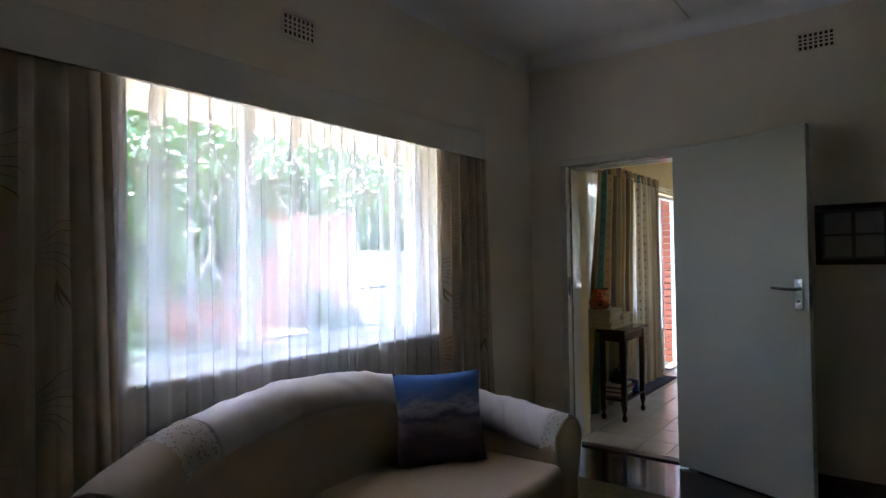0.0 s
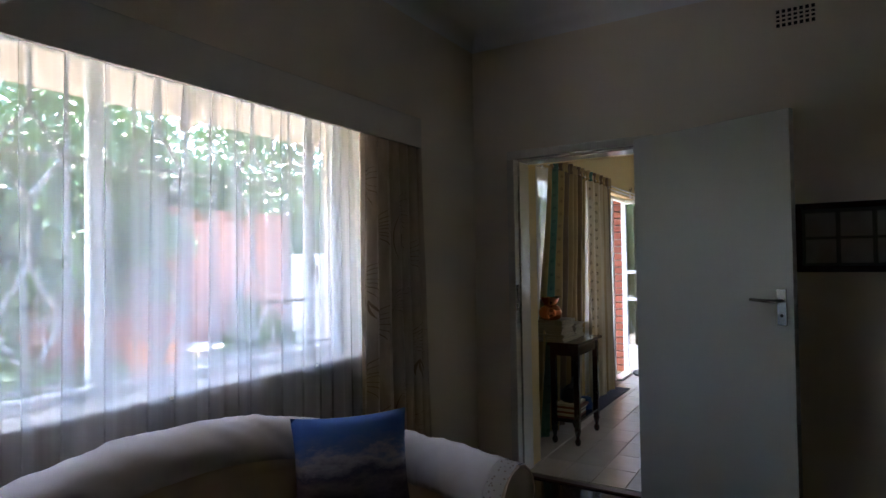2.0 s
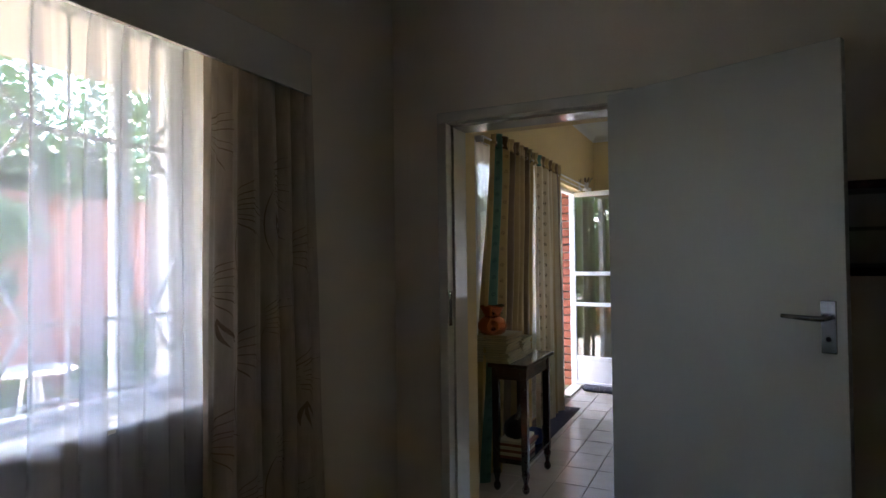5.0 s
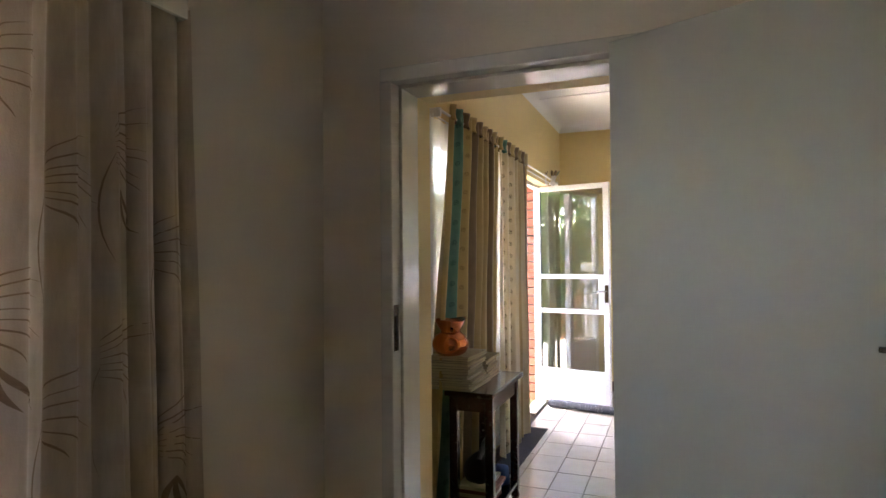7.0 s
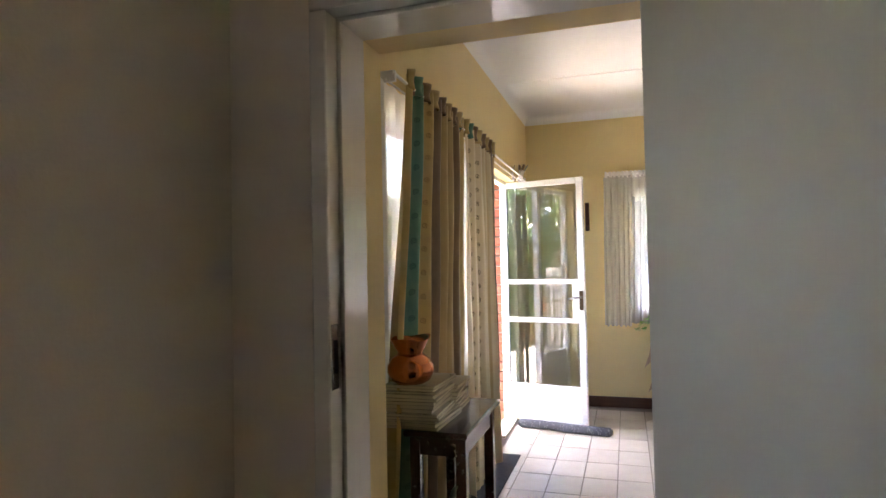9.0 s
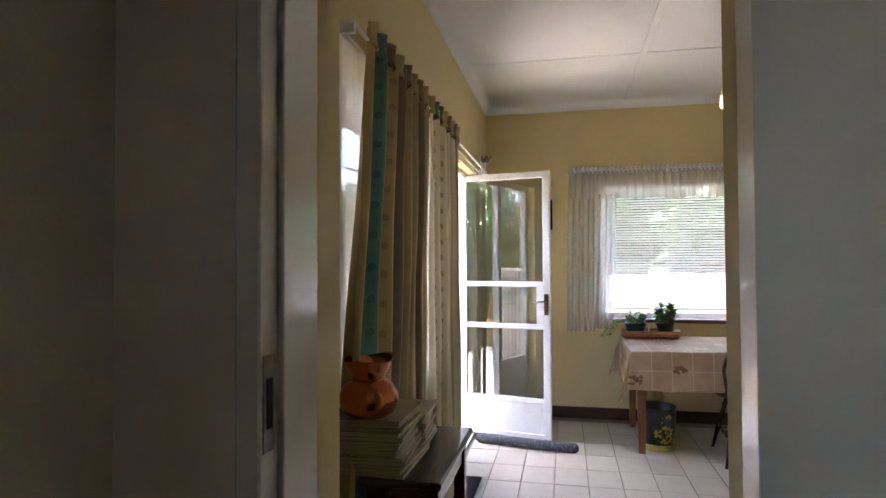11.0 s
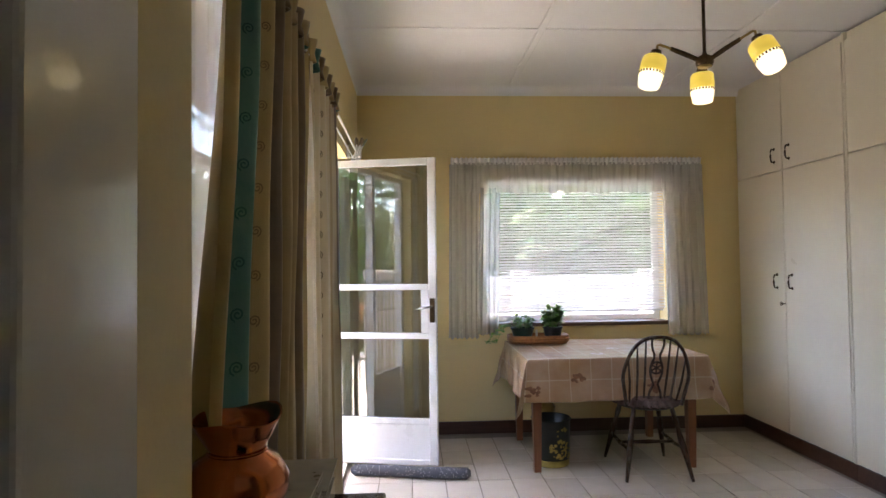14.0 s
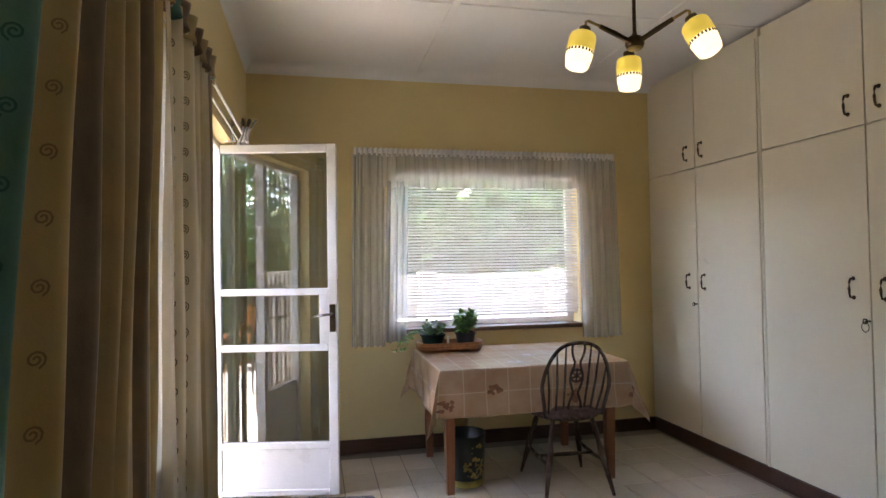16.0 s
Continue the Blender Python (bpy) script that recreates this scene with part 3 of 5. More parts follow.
# back-room windows
win = thing("window_2", "white steel side window behind curtains", "window", kind="structure")
X2 = BX - 0.09
for y0, y1, z0, z1 in ((4.70, 4.74, 0.78, 2.07), (6.22, 6.26, 0.78, 2.07), (4.74, 6.22, 0.78, 0.82), (4.74, 6.22, 2.03, 2.07), (5.2, 5.235, 0.82, 2.03), (5.7, 5.735, 0.82, 2.03), (4.74, 6.22, 1.60, 1.63)):
    part("window_frame", boxed(X2 - 0.018, X2 + 0.018, y0, y1, z0, z1, 0.003, 1), STEEL_WHITE, win)
pn = part("pane", boxed(X2 - 0.003, X2, 4.74, 6.22, 0.82, 2.03), GLASS, win)
pn.visible_shadow = False
for k in range(7):
    part("burglar_bar", tube(bmesh.new(), [(X2 - 0.05, 4.7, 0.95 + 0.16 * k), (X2 - 0.05, 6.2, 0.95 + 0.16 * k)], 0.006, 6), STEEL_WHITE, win)
part("window_sill", boxed(BX - 0.07, BX + 0.012, 4.702, 6.258, 0.762, 0.785, 0.004), GLOSS_WHITE, win)

win = thing("window_3", "white window with a brown wooden sill", "window", kind="structure")
Y3 = FY + 0.17
for x0, x1, z0, z1 in ((-0.99, -0.94, 0.875, 2.07), (0.46, 0.51, 0.875, 2.07), (-0.94, 0.46, 0.875, 0.92), (-0.94, 0.46, 2.025, 2.07)):
    part("window_frame", boxed(x0, x1, Y3 - 0.02, Y3 + 0.02, z0, z1, 0.003, 1), STEEL_WHITE, win)
for x0, x1 in ((-0.94, 0.46),):
    pn = part("pane", boxed(x0, x1, Y3 - 0.002, Y3 + 0.002, 0.92, 2.025), GLASS, win)
    pn.visible_shadow = False
part("window_sill", boxed(-1.04, 0.56, FY - 0.03, FY + 0.15, 0.846, 0.877, 0.005), wood("brown_sill", (0.10, 0.05, 0.03), (0.22, 0.12, 0.07), 0.4), win, "brown varnished wooden sill")
for k in range(11):
    x = -0.92 + 0.137 * k
    part("burglar_bar", tube(bmesh.new(), [(x, Y3 + 0.06, 0.88), (x, Y3 + 0.06, 2.065)], 0.005, 6), BLACK_STEEL, win)

# outside door: steel frame, side light, open glazed leaf
odoor = thing("door_2", "white steel glazed outside door standing open, with a side light", "door", kind="structure")
FX0, FX1 = BX - 0.138, BX - 0.075
for y0, y1, z0, z1 in ((7.605, 7.639, 0, 2.08), (6.501, 6.535, 0, 2.08), (7.02, 7.065, 0, 2.045), (6.535, 7.605, 2.045, 2.079)):
    part("frame_post", boxed(FX0, FX1, y0, y1, z0, z1, 0.004, 1), STEEL_WHITE, odoor)
part("side_panel", boxed(FX0 + 0.02, FX1 - 0.02, 6.535, 7.02, 0.0, 0.50), STEEL_WHITE, odoor)
pn = part("side_pane", boxed(FX0 + 0.038, FX0 + 0.041, 6.535, 7.02, 0.50, 2.045), GLASS, odoor)
pn.visible_shadow = False
part("doorstep", boxed(BX - 0.135, BX - 0.02, 7.066, 7.604, -0.005, 0.018, 0.004), GLOSS_WHITE, odoor)
LW, LZ0, LZ1 = 0.725, 0.03, 2.07
oleaf_turn = Matrix.Translation((BX - 0.118, 7.60, 0)) @ Matrix.Rotation(radians(-11.5), 4, "Z")
oleaf = part("leaf", boxed(0, 0.05, -0.018, 0.018, LZ0, LZ1, 0.004, 1), STEEL_WHITE, odoor, "white steel leaf frame")
oleaf.matrix_basis = oleaf_turn
for nm, x0, x1, z0, z1 in (("stile", LW - 0.055, LW, LZ0, LZ1), ("rail", 0.05, LW - 0.055, LZ1 - 0.05, LZ1), ("rail", 0.05, LW - 0.055, 1.185, 1.225), ("rail", 0.05, LW - 0.055, 0.86, 0.90), ("rail", 0.05, LW - 0.055, 0.295, 0.335), ("rail", 0.05, LW - 0.055, LZ0, LZ0 + 0.035)):
    part(nm, boxed(x0, x1, -0.018, 0.018, z0, z1, 0.004, 1), STEEL_WHITE, oleaf)
part("kick_panel", boxed(0.05, LW - 0.055, -0.006, 0.006, LZ0 + 0.035, 0.295), STEEL_WHITE, oleaf)
part("lock_box", boxed(LW - 0.105, LW - 0.052, -0.019, 0.019, 0.90, 1.185, 0.003, 1), STEEL_WHITE, oleaf)
for z0, z1 in ((0.335, 0.86), (0.90, 1.185), (1.225, LZ1 - 0.05)):
    pn = part("pane", boxed(0.05, LW - 0.055, -0.002, 0.002, z0, z1), GLASS_DOOR, oleaf)
    pn.visible_shadow = False
part("handle_plate", boxed(LW - 0.045, LW - 0.012, -0.026, -0.018, 0.97, 1.13, 0.002, 1), BRASS_DARK, oleaf, "dark metal handle plate")
part("lever", tube(bmesh.new(), [(LW - 0.03, -0.024, 1.075), (LW - 0.03, -0.06, 1.075), (LW - 0.06, -0.062, 1.073), (LW - 0.13, -0.06, 1.062)], [0.008, 0.008, 0.008, 0.006], 8), CHROME, oleaf, "steel lever", True)


# ---- curtains ----
def drape(x, y0, y1, ztop, zbot, folds, amp, lean=0.0, seed=1, spread=1.0, over=0.0):
    """Surface of a hanging cloth: even pleats at the head, looser folds below."""
    rng = random.Random(seed)
    ph = [rng.uniform(0, 6.28) for _ in range(4)]
    def fn(u, v):
        w = (y1 - y0)
        k = v ** 0.7
        yc = (y0 + y1) / 2 + lean * v
        y = yc + (u - 0.5) * w * (1 + (spread - 1) * v)
        a = 2 * math.pi * folds * u + 0.9 * math.sin(2.3 * u * math.pi + ph[0]) * (0.4 + k)
        f = math.sin(a) * (0.5 + 0.5 * k) + 0.45 * math.sin(2.1 * a + ph[1] + 1.2 * v) * (0.3 + 0.5 * k) + 0.35 * k * math.sin(0.5 * a + ph[2])
        y += over * math.sin(2 * a + ph[3]) * w / folds
        f += 0.08 * math.sin(14 * v + 9 * u + ph[3])
        return Vector((x + amp * f, y, ztop + (zbot - ztop) * v + 0.004 * math.sin(a)))
    return fn


def swirl(bm, c, tu, tz, r, turns=1.7):
    """A flat spiral ribbon on the cloth."""
    n = 16
    prev = None
    for k in range(n + 1):
        s = k / n
        a = 2 * math.pi * turns * s
        rad = r * (0.15 + 0.85 * s)
        wdt = r * 0.13
        p = [bm.verts.new(c + tu * (math.cos(a) * q) + tz * (math.sin(a) * q)) for q in (rad - wdt, rad + wdt)]
        if prev:
            bm.faces.new((prev[0], prev[1], p[1], p[0]))
        prev = p


def put_swirls(owner, fn, u, side, v0, v1, n, r, material=None):
    for k in range(n):
        v = v0 + (v1 - v0) * k / (n - 1)
        c = fn(u, v)
        du = (fn(u + 0.004, v) - fn(u - 0.004, v)).normalized()
        dz = (fn(u, v - 0.01) - fn(u, v + 0.01)).normalized()
        nrm = du.cross(dz).normalized()
        if nrm.x < 0:
            nrm.negate()
        bm = bmesh.new()
        swirl(bm, c + nrm * 0.004, du * side, dz, r)
        part("swirl", bm, material or SWIRL, owner)


def facing_u(fn, u0, u1):
    """The stretch of cloth between u0 and u1 that turns most towards the doorway."""
    def turn(u):
        n = (fn(u + 0.004, 0.5) - fn(u - 0.004, 0.5)).cross(Vector((0, 0, 1))).normalized()
        if n.x < 0:
            n.negate()
        return n.dot(Vector((0.35, -0.94, 0)))
    return max((u0 + (u1 - u0) * k / 40 for k in range(41)), key=turn)


# striped curtains on the back-room rail
rail = thing("curtain_rail", "thin white double curtain rail on wall brackets", "curtain rail")
part("rail", tube(bmesh.new(), [(BX + 0.06, 4.62, 2.125), (BX + 0.06, 7.80, 2.125)], 0.007, 8), STEEL_WHITE, rail)
part("rail", tube(bmesh.new(), [(BX + 0.03, 4.62, 2.10), (BX + 0.03, 7.80, 2.10)], 0.005, 8), STEEL_WHITE, rail)
for y in (4.64, 6.40, 7.78):
    part("bracket", boxed(BX, BX + 0.07, y - 0.008, y + 0.008, 2.09, 2.135, 0.002, 1), STEEL_WHITE, rail)

CUX = BX + 0.058
f1 = drape(CUX, 4.79, 5.66, 2.16, 0.04, 7, 0.040, lean=-0.27, seed=3, spread=1.30)
c1 = thing("striped_curtain", "striped cream, brown and teal curtain gathered on a rail", "curtain", group="back-room curtains")
part("cloth", grid_surface(f1, 150, 40, lambda u, v: (u * 1.05 + 0.02, v)), CURTAIN_B, c1, "", True)
f2 = drape(CUX, 5.70, 6.49, 2.16, 0.05, 5, 0.028, lean=0.0, seed=8, spread=1.0)
c2 = thing("striped_curtain", "striped cream and grey curtain gathered on a rail", "curtain", group="back-room curtains")
part("cloth", grid_surface(f2, 120, 40, lambda u, v: (u * 0.95 + 0.02, v)), CURTAIN_C, c2, "", True)
for ow, fn in ((c1, f1), (c2, f2)):
    head = lambda u, v, fn=fn: Vector((CUX + 0.004 + 0.036 * math.sin(2 * math.pi * 8 * u + 0.8 * math.sin(9 * u)) * (0.45 + 0.55 * abs(v - 0.6)), fn(u, 0).y, 2.16 + 0.028 - 0.085 * v + 0.003 * math.sin(37 * u)))
    thick(part("heading", grid_surface(head, 160, 5, lambda u, v: (u * 0.9 + 0.05, v)), CURTAIN_B, ow, "ruffled pleated heading", True), 0.006)
put_swirls(c1, f1, 0.152, 1, 0.03, 0.98, 20, 0.015, SWIRL_TEAL)
put_swirls(c1, f1, facing_u(f1, 0.28, 0.40), -1, 0.05, 0.98, 20, 0.014, SWIRL_GOLD)
put_swirls(c1, f1, facing_u(f1, 0.60, 0.72), -1, 0.05, 0.98, 20, 0.014, SWIRL_GOLD)
put_swirls(c2, f2, facing_u(f2, 0.02, 0.18), 1, 0.06, 0.97, 23, 0.017)
put_swirls(c2, f2, facing_u(f2, 0.22, 0.40), -1, 0.08, 0.96, 23, 0.016)
fs = drape(BX + 0.016, 4.60, 6.50, 2.10, 0.12, 16, 0.006, seed=5, over=0.04)
sb = thing("sheer_curtain", "white sheer net hanging behind the striped curtains", "curtain")
part("cloth", grid_surface(fs, 240, 12), SHEER_B, sb, "", True)
tie = thing("curtain_end", "bunched white and striped curtain end on the rail", "curtain")
for cx, lean in ((BX - 0.005, -0.012), (BX + 0.065, 0.03)):
    def fan(u, v, cx=cx, lean=lean):
        a = 2 * u - 1
        w = 0.032 - 0.012 * math.sin(math.pi * min(1, v * 1.3)) if v < 0.6 else 0.024 + 0.05 * (v - 0.6)
        return Vector((cx + a * w + lean * v, 7.50 + 0.012 * math.sin(9 * a + cx * 40) * (0.5 + v), 2.075 + 0.125 * v + 0.012 * v * math.sin(7 * a)))
    thick(part("bunch", grid_surface(lambda u, v: fan(u, v * 0.66), 20, 6), RUNNER, tie, "white lining", True), 0.004)
    thick(part("ruffle", grid_surface(lambda u, v: fan(u, 0.66 + v * 0.34), 20, 4, lambda u, v: (0.5 + 0.4 * u, v)), CURTAIN_B, tie, "", True), 0.005)

# sitting-room curtains and sheer
def feather_print(fa, width, u, v, seed):
    """A bamboo spray on the cloth: fine pointed blades fanning from one stem."""
    rng = random.Random(seed)
    bm = bmesh.new()
    def stroke(ang, ln, ou, ov, bend, w):
        prev = None
        for q in range(9):
            s = q / 8
            aa = ang + bend * (s - 0.3)
            px, pz = math.cos(aa) * ln * s, math.sin(aa) * ln * s
            ww = w * math.sin(math.pi * (0.08 + 0.9 * s))
            nx, nz = -math.sin(aa) * ww, math.cos(aa) * ww
            pair = []
            for sg in (-1, 1):
                uu, vv = u + ou + (px + sg * nx) / width, v + ov - (pz + sg * nz) / 2.0
                p = fa(min(1, max(0, uu)), min(0.99, max(0.01, vv)))
                pair.append(bm.verts.new(p + Vector((0.0035, 0, 0))))
            if prev:
                bm.faces.new((prev[0], prev[1], pair[1], pair[0]))
            prev = pair
    n = rng.randint(6, 8)
    for k in range(n):
        t = k / (n - 1)
        stroke(0.95 - 1.55 * t + rng.uniform(-0.08, 0.08), rng.uniform(0.07, 0.13), 0.0, 0.04 * t, -0.5, rng.uniform(0.0012, 0.0022))
    if seed % 3 == 0:
        for k in range(3):
            stroke(-1.3 - 0.3 * k, rng.uniform(0.08, 0.13), 0.05, 0.07, 0.3, 0.004)
    stroke(-1.75, 0.24, 0.0, 0.03, 0.25, 0.0012)
    return bm


for y0, y1, folds, seed in ((0.02, 0.765, 8, 12), (2.60, 3.12, 6, 14)):
    near = y1 < 1
    fa = drape(AX + 0.045, y0, y1, 2.04, 0.03, folds, 0.022, seed=seed, spread=1.13 if near else 1.2, lean=0.0 if near else 0.02, over=0.06)
    ca = thing("brown_curtain", "beige and brown curtain with a bamboo leaf print", "curtain", group="sitting-room curtains")
    part("cloth", grid_surface(fa, 180, 40), CURTAIN_A, ca, "", True)
    rng = random.Random(seed)
    for k in range(14):
        u, v = (0.10, 0.52, 0.30, 0.74)[k % 4] + rng.uniform(-0.05, 0.05), 0.10 + 0.06 * k + rng.uniform(0, 0.02)
        part("leaf_print", feather_print(fa, y1 - y0, u, v, seed * 10 + k), LEAF_PRINT, ca)
def pleated_sheer(x, y0, y1, ztop, zbot, n, seed):
    """Sheer cloth hanging in flat stretches and doubled-over pleats that widen downwards."""
    rng = random.Random(seed)
    step = (y1 - y0) / n
    pleats = [(y0 + step * (k + 0.5) + rng.uniform(-0.3, 0.3) * step, rng.uniform(0.014, 0.05), rng.uniform(-0.02, 0.02), rng.uniform(0.6, 1.4)) for k in range(n)]
    def fn(u, v):
        s = u * n
        k = min(int(s), n - 1)
        t = s - k
        c, w, drift, curve = pleats[k]
        prev = (pleats[k - 1][0] + c) / 2 if k else y0
        nxt = (pleats[k + 1][0] + c) / 2 if k < n - 1 else y1
        if k:
            prev += (pleats[k - 1][2] + drift) / 2 * v
        if k < n - 1:
            nxt += (pleats[k + 1][2] + drift) / 2 * v
        c += drift * v
        w *= 0.22 + 0.78 * v ** (0.45 * curve)
        stops = ((0.0, prev, 0.0), (0.25, c + w, 0.004), (0.5, c - w, 0.014), (0.75, c + w * 0.9, 0.022), (1.0, nxt, 0.0))
        for (ta, ya, xa), (tb, yb, xb) in zip(stops, stops[1:]):
            if t <= tb + 1e-9:
                q = (t - ta) / (tb - ta)
                m = q * q * (3 - 2 * q)
                break
        return Vector((x + xa + (xb - xa) * m + 0.003 * math.sin(5 * v + k), ya + (yb - ya) * q, ztop + (zbot - ztop) * v))
    return fn


fsh = pleated_sheer(AX + 0.008, 0.66, 2.64, 2.04, 0.25, 17, 31)
sa = thing("sheer_curtain", "white sheer curtain hanging in soft pleats across the wide window", "curtain")
part("cloth", grid_surface(fsh, 17 * 16, 20), SHEER, sa, "", True)
part("heading", grid_surface(lambda u, v: fsh(u, 0) + Vector((0.006 + 0.003 * math.sin(400 * u), 0, -0.03 * v)), 272, 2), SHEER, sa, "gathered tape heading", True)

# net curtain and blind at the far window
net = thing("net_curtain", "white lace-edged net curtain with a frilled valance", "curtain")
rod = part("rod", tube(bmesh.new(), [(-1.25, FY - 0.045, 2.175), (0.79, FY - 0.045, 2.175)], 0.006, 8), STEEL_WHITE, net)
def flat_drape(x0, x1, zt, zb, folds, amp, seed, flare=0.0):
    d = drape(0, x0, x1, zt, zb, folds, amp, seed=seed, over=0.08)
    def fn(u, v):
        p = d(u, v)
        return Vector((p.y + flare * v, FY - 0.05 - p.x * 1.0, p.z + 0.006 * math.sin(40 * u) * v))
    return fn
part("valance", grid_surface(flat_drape(-1.245, 0.79, 2.165, 1.92, 30, 0.008, 41), 260, 8), NET, net, "gathered valance", True)
part("frill", grid_surface(flat_drape(-1.255, 0.80, 2.205, 2.145, 55, 0.012, 42), 330, 4), RUNNER, net, "ruffled heading", True)
part("side_panel", grid_surface(flat_drape(-1.265, -1.02, 2.15, 0.765, 5, 0.014, 43, -0.02), 60, 20), NET, net, "", True)
part("side_panel", grid_surface(flat_drape(-1.02, -0.86, 1.96, 0.79, 3, 0.010, 45, -0.03), 40, 20), SHEER, net, "", True)
part("side_panel", grid_surface(flat_drape(0.46, 0.80, 2.15, 0.765, 5, 0.014, 44, 0.03), 60, 20), NET, net, "", True)

blind = thing("venetian_blind", "white venetian blind with half-open slats lowered over the window", "blind")
BY = FY + 0.045
part("headrail", boxed(-0.98, 0.52, BY - 0.02, BY + 0.02, 2.033, 2.068, 0.003, 1), BLIND, blind)
sl = boxed(-0.765, 0.765, -0.0125, 0.0125, -0.0005, 0.0005)
slat_me = None
for k in range(47):
    if slat_me is None:
        ob = part("slat", sl, BLIND, blind)
        slat_me = ob.data
    else:
        ob = new("slat", slat_me)
        ob.parent = blind
    ob.matrix_basis = pose(-0.24, BY, 2.02 - 0.0225 * k, 40 + 1.2 * math.sin(k * 1.7), 0.15 * math.sin(k), 0)
part("bottom_rail", boxed(-0.975, 0.495, BY - 0.012, BY + 0.012, 0.955, 0.97, 0.003, 1), BLIND, blind)
for x in (-0.75, -0.21, 0.33):
    part("ladder_cord", tube(bmesh.new(), [(x, BY - 0.014, 0.96), (x, BY - 0.014, 2.035)], 0.0015, 5), BLIND, blind)

# ---- sitting room things ----
def vent(at, rz):
    v = thing("air_vent", "small cream air brick with square holes near the ceiling", "vent", at, rz, "air bricks")
    part("backing", boxed(-0.09, 0.09, -0.002, 0.002, -0.05, 0.05), VENT_DARK, v)
    bm = boxed(-0.095, 0.095, 0.001, 0.006, -0.055, -0.045)
    box(bm, -0.095, 0.095, 0.001, 0.006, 0.045, 0.055)
    for k in range(3):
        box(bm, -0.095, 0.095, 0.001, 0.006, -0.0215 - 0.004 + 0.0215 * k, -0.0215 + 0.004 + 0.0215 * k)
    for k in range(8):
        x = -0.0905 + 0.0255 * k
        box(bm, x - 0.005, x + 0.005, 0.0008, 0.0055, -0.045, 0.045)
    part("grille", bm, WALL_A, v)
    return v


vent((AX + 0.002, 1.615, 2.435), -90)
vent((-0.234, DY0 - 0.002, 2.58), 180)

pic = thing("framed_picture", "dark framed collage of small pictures on the wall", "picture")
for x0, x1, z0, z1 in ((-0.26, 0.40, 1.29, 1.32), (-0.26, 0.40, 1.60, 1.63), (-0.26, -0.23, 1.32, 1.60), (0.37, 0.40, 1.32, 1.60)):
    part("frame", boxed(x0, x1, DY0 - 0.024, DY0 - 0.002, z0, z1, 0.004), MAHOGANY, pic)
part("mount", boxed(-0.23, 0.37, DY0 - 0.010, DY0 - 0.003, 1.32, 1.60), plain("dark_green_mount", (0.03, 0.035, 0.03), 0.7), pic)
PH = plain("faded_photo", (0.26, 0.25, 0.22), 0.5, var=0.7, scale=18, island=True)
for k in range(4):
    for j in range(2):
        part("photo", boxed(-0.215 + 0.145 * k, -0.09 + 0.145 * k, DY0 - 0.0125, DY0 - 0.0102, 1.335 + 0.13 * j, 1.45 + 0.13 * j), PH, pic)
pn = part("glazing", boxed(-0.23, 0.37, DY0 - 0.016, DY0 - 0.014, 1.32, 1.60), GLASS, pic)

tagged(part("rug", boxed(-1.95, 1.2, 0.6, 3.24, -0.003, 0.012, 0.004), RUG, None, "olive woven rug on the dark wooden floor"), category="rug")


# tub sofa: a back and arms swept along one curve
SP = [Vector(p) for p in ((-1.10, 0.40), (-1.40, 0.40), (-1.66, 0.52), (-1.83, 0.85), (-1.875, 1.35), (-1.85, 1.78), (-1.70, 2.12), (-1.42, 2.31), (-1.10, 2.32))]
SH = (0.64, 0.66, 0.72, 0.80, 0.865, 0.84, 0.75, 0.675, 0.63)


def spline(vals, s):
    n = len(vals) - 1
    i = min(int(s * n), n - 1)
    t = s * n - i
    p0, p1, p2, p3 = vals[max(i - 1, 0)], vals[i], vals[i + 1], vals[min(i + 2, n)]
    return 0.5 * ((2 * p1) + (p2 - p0) * t + (2 * p0 - 5 * p1 + 4 * p2 - p3) * t * t + (3 * p1 - p0 - 3 * p2 + p3) * t ** 3)


def sofa_frame(s):
    p, q = spline(SP, max(0, s - 0.01)), spline(SP, min(1, s + 0.01))
    d = (q - p).normalized()
    return spline(SP, s), Vector((-d.y, d.x)) * -1, spline(SH, s)


def sofa_section(h, off):
    """(outward, height) round the padded back, outer foot to inner seat line."""
    pts = [(0.10, 0.07), (0.115, 0.25), (0.12, h - 0.16)]
    for k in range(11):
        a = -0.35 + (math.pi + 0.75) * k / 10
        pts.append((0.005 + (0.125 + off) * math.cos(a), h - 0.115 + (0.115 + off) * math.sin(a)))
    pts += [(-0.085, h - 0.26), (-0.075, 0.34), (-0.075, 0.07)]
    return pts


def sofa_point(s, j, off=0.0):
    c, nrm, h = sofa_frame(s)
    sec = sofa_section(h, off)
    j = min(max(j, 0), len(sec) - 1)
    i = min(int(j), len(sec) - 2)
    a, b = sec[i], sec[i + 1]
    t = j - i
    o, z = a[0] + (b[0] - a[0]) * t, a[1] + (b[1] - a[1]) * t
    return Vector((c.x + nrm.x * o, c.y + nrm.y * o, z))


sofa = thing("sofa", "beige upholstered tub sofa with lace-edged covers", "sofa")
NS, NJ = 72, 16
bm = bmesh.new()
rows = [[bm.verts.new(sofa_point(i / NS, j)) for j in range(NJ + 1)] for i in range(NS + 1)]
for i in range(NS):
    for j in range(NJ):
        bm.faces.new((rows[i][j], rows[i + 1][j], rows[i + 1][j + 1], rows[i][j + 1]))
    bm.faces.new((rows[i][0], rows[i][NJ], rows[i + 1][NJ], rows[i + 1][0]))
for r in (rows[0], rows[-1]):
    bm.faces.new(r)
bmesh.ops.recalc_face_normals(bm, faces=bm.faces)
part("backrest", bm, SOFA, sofa, "", True)
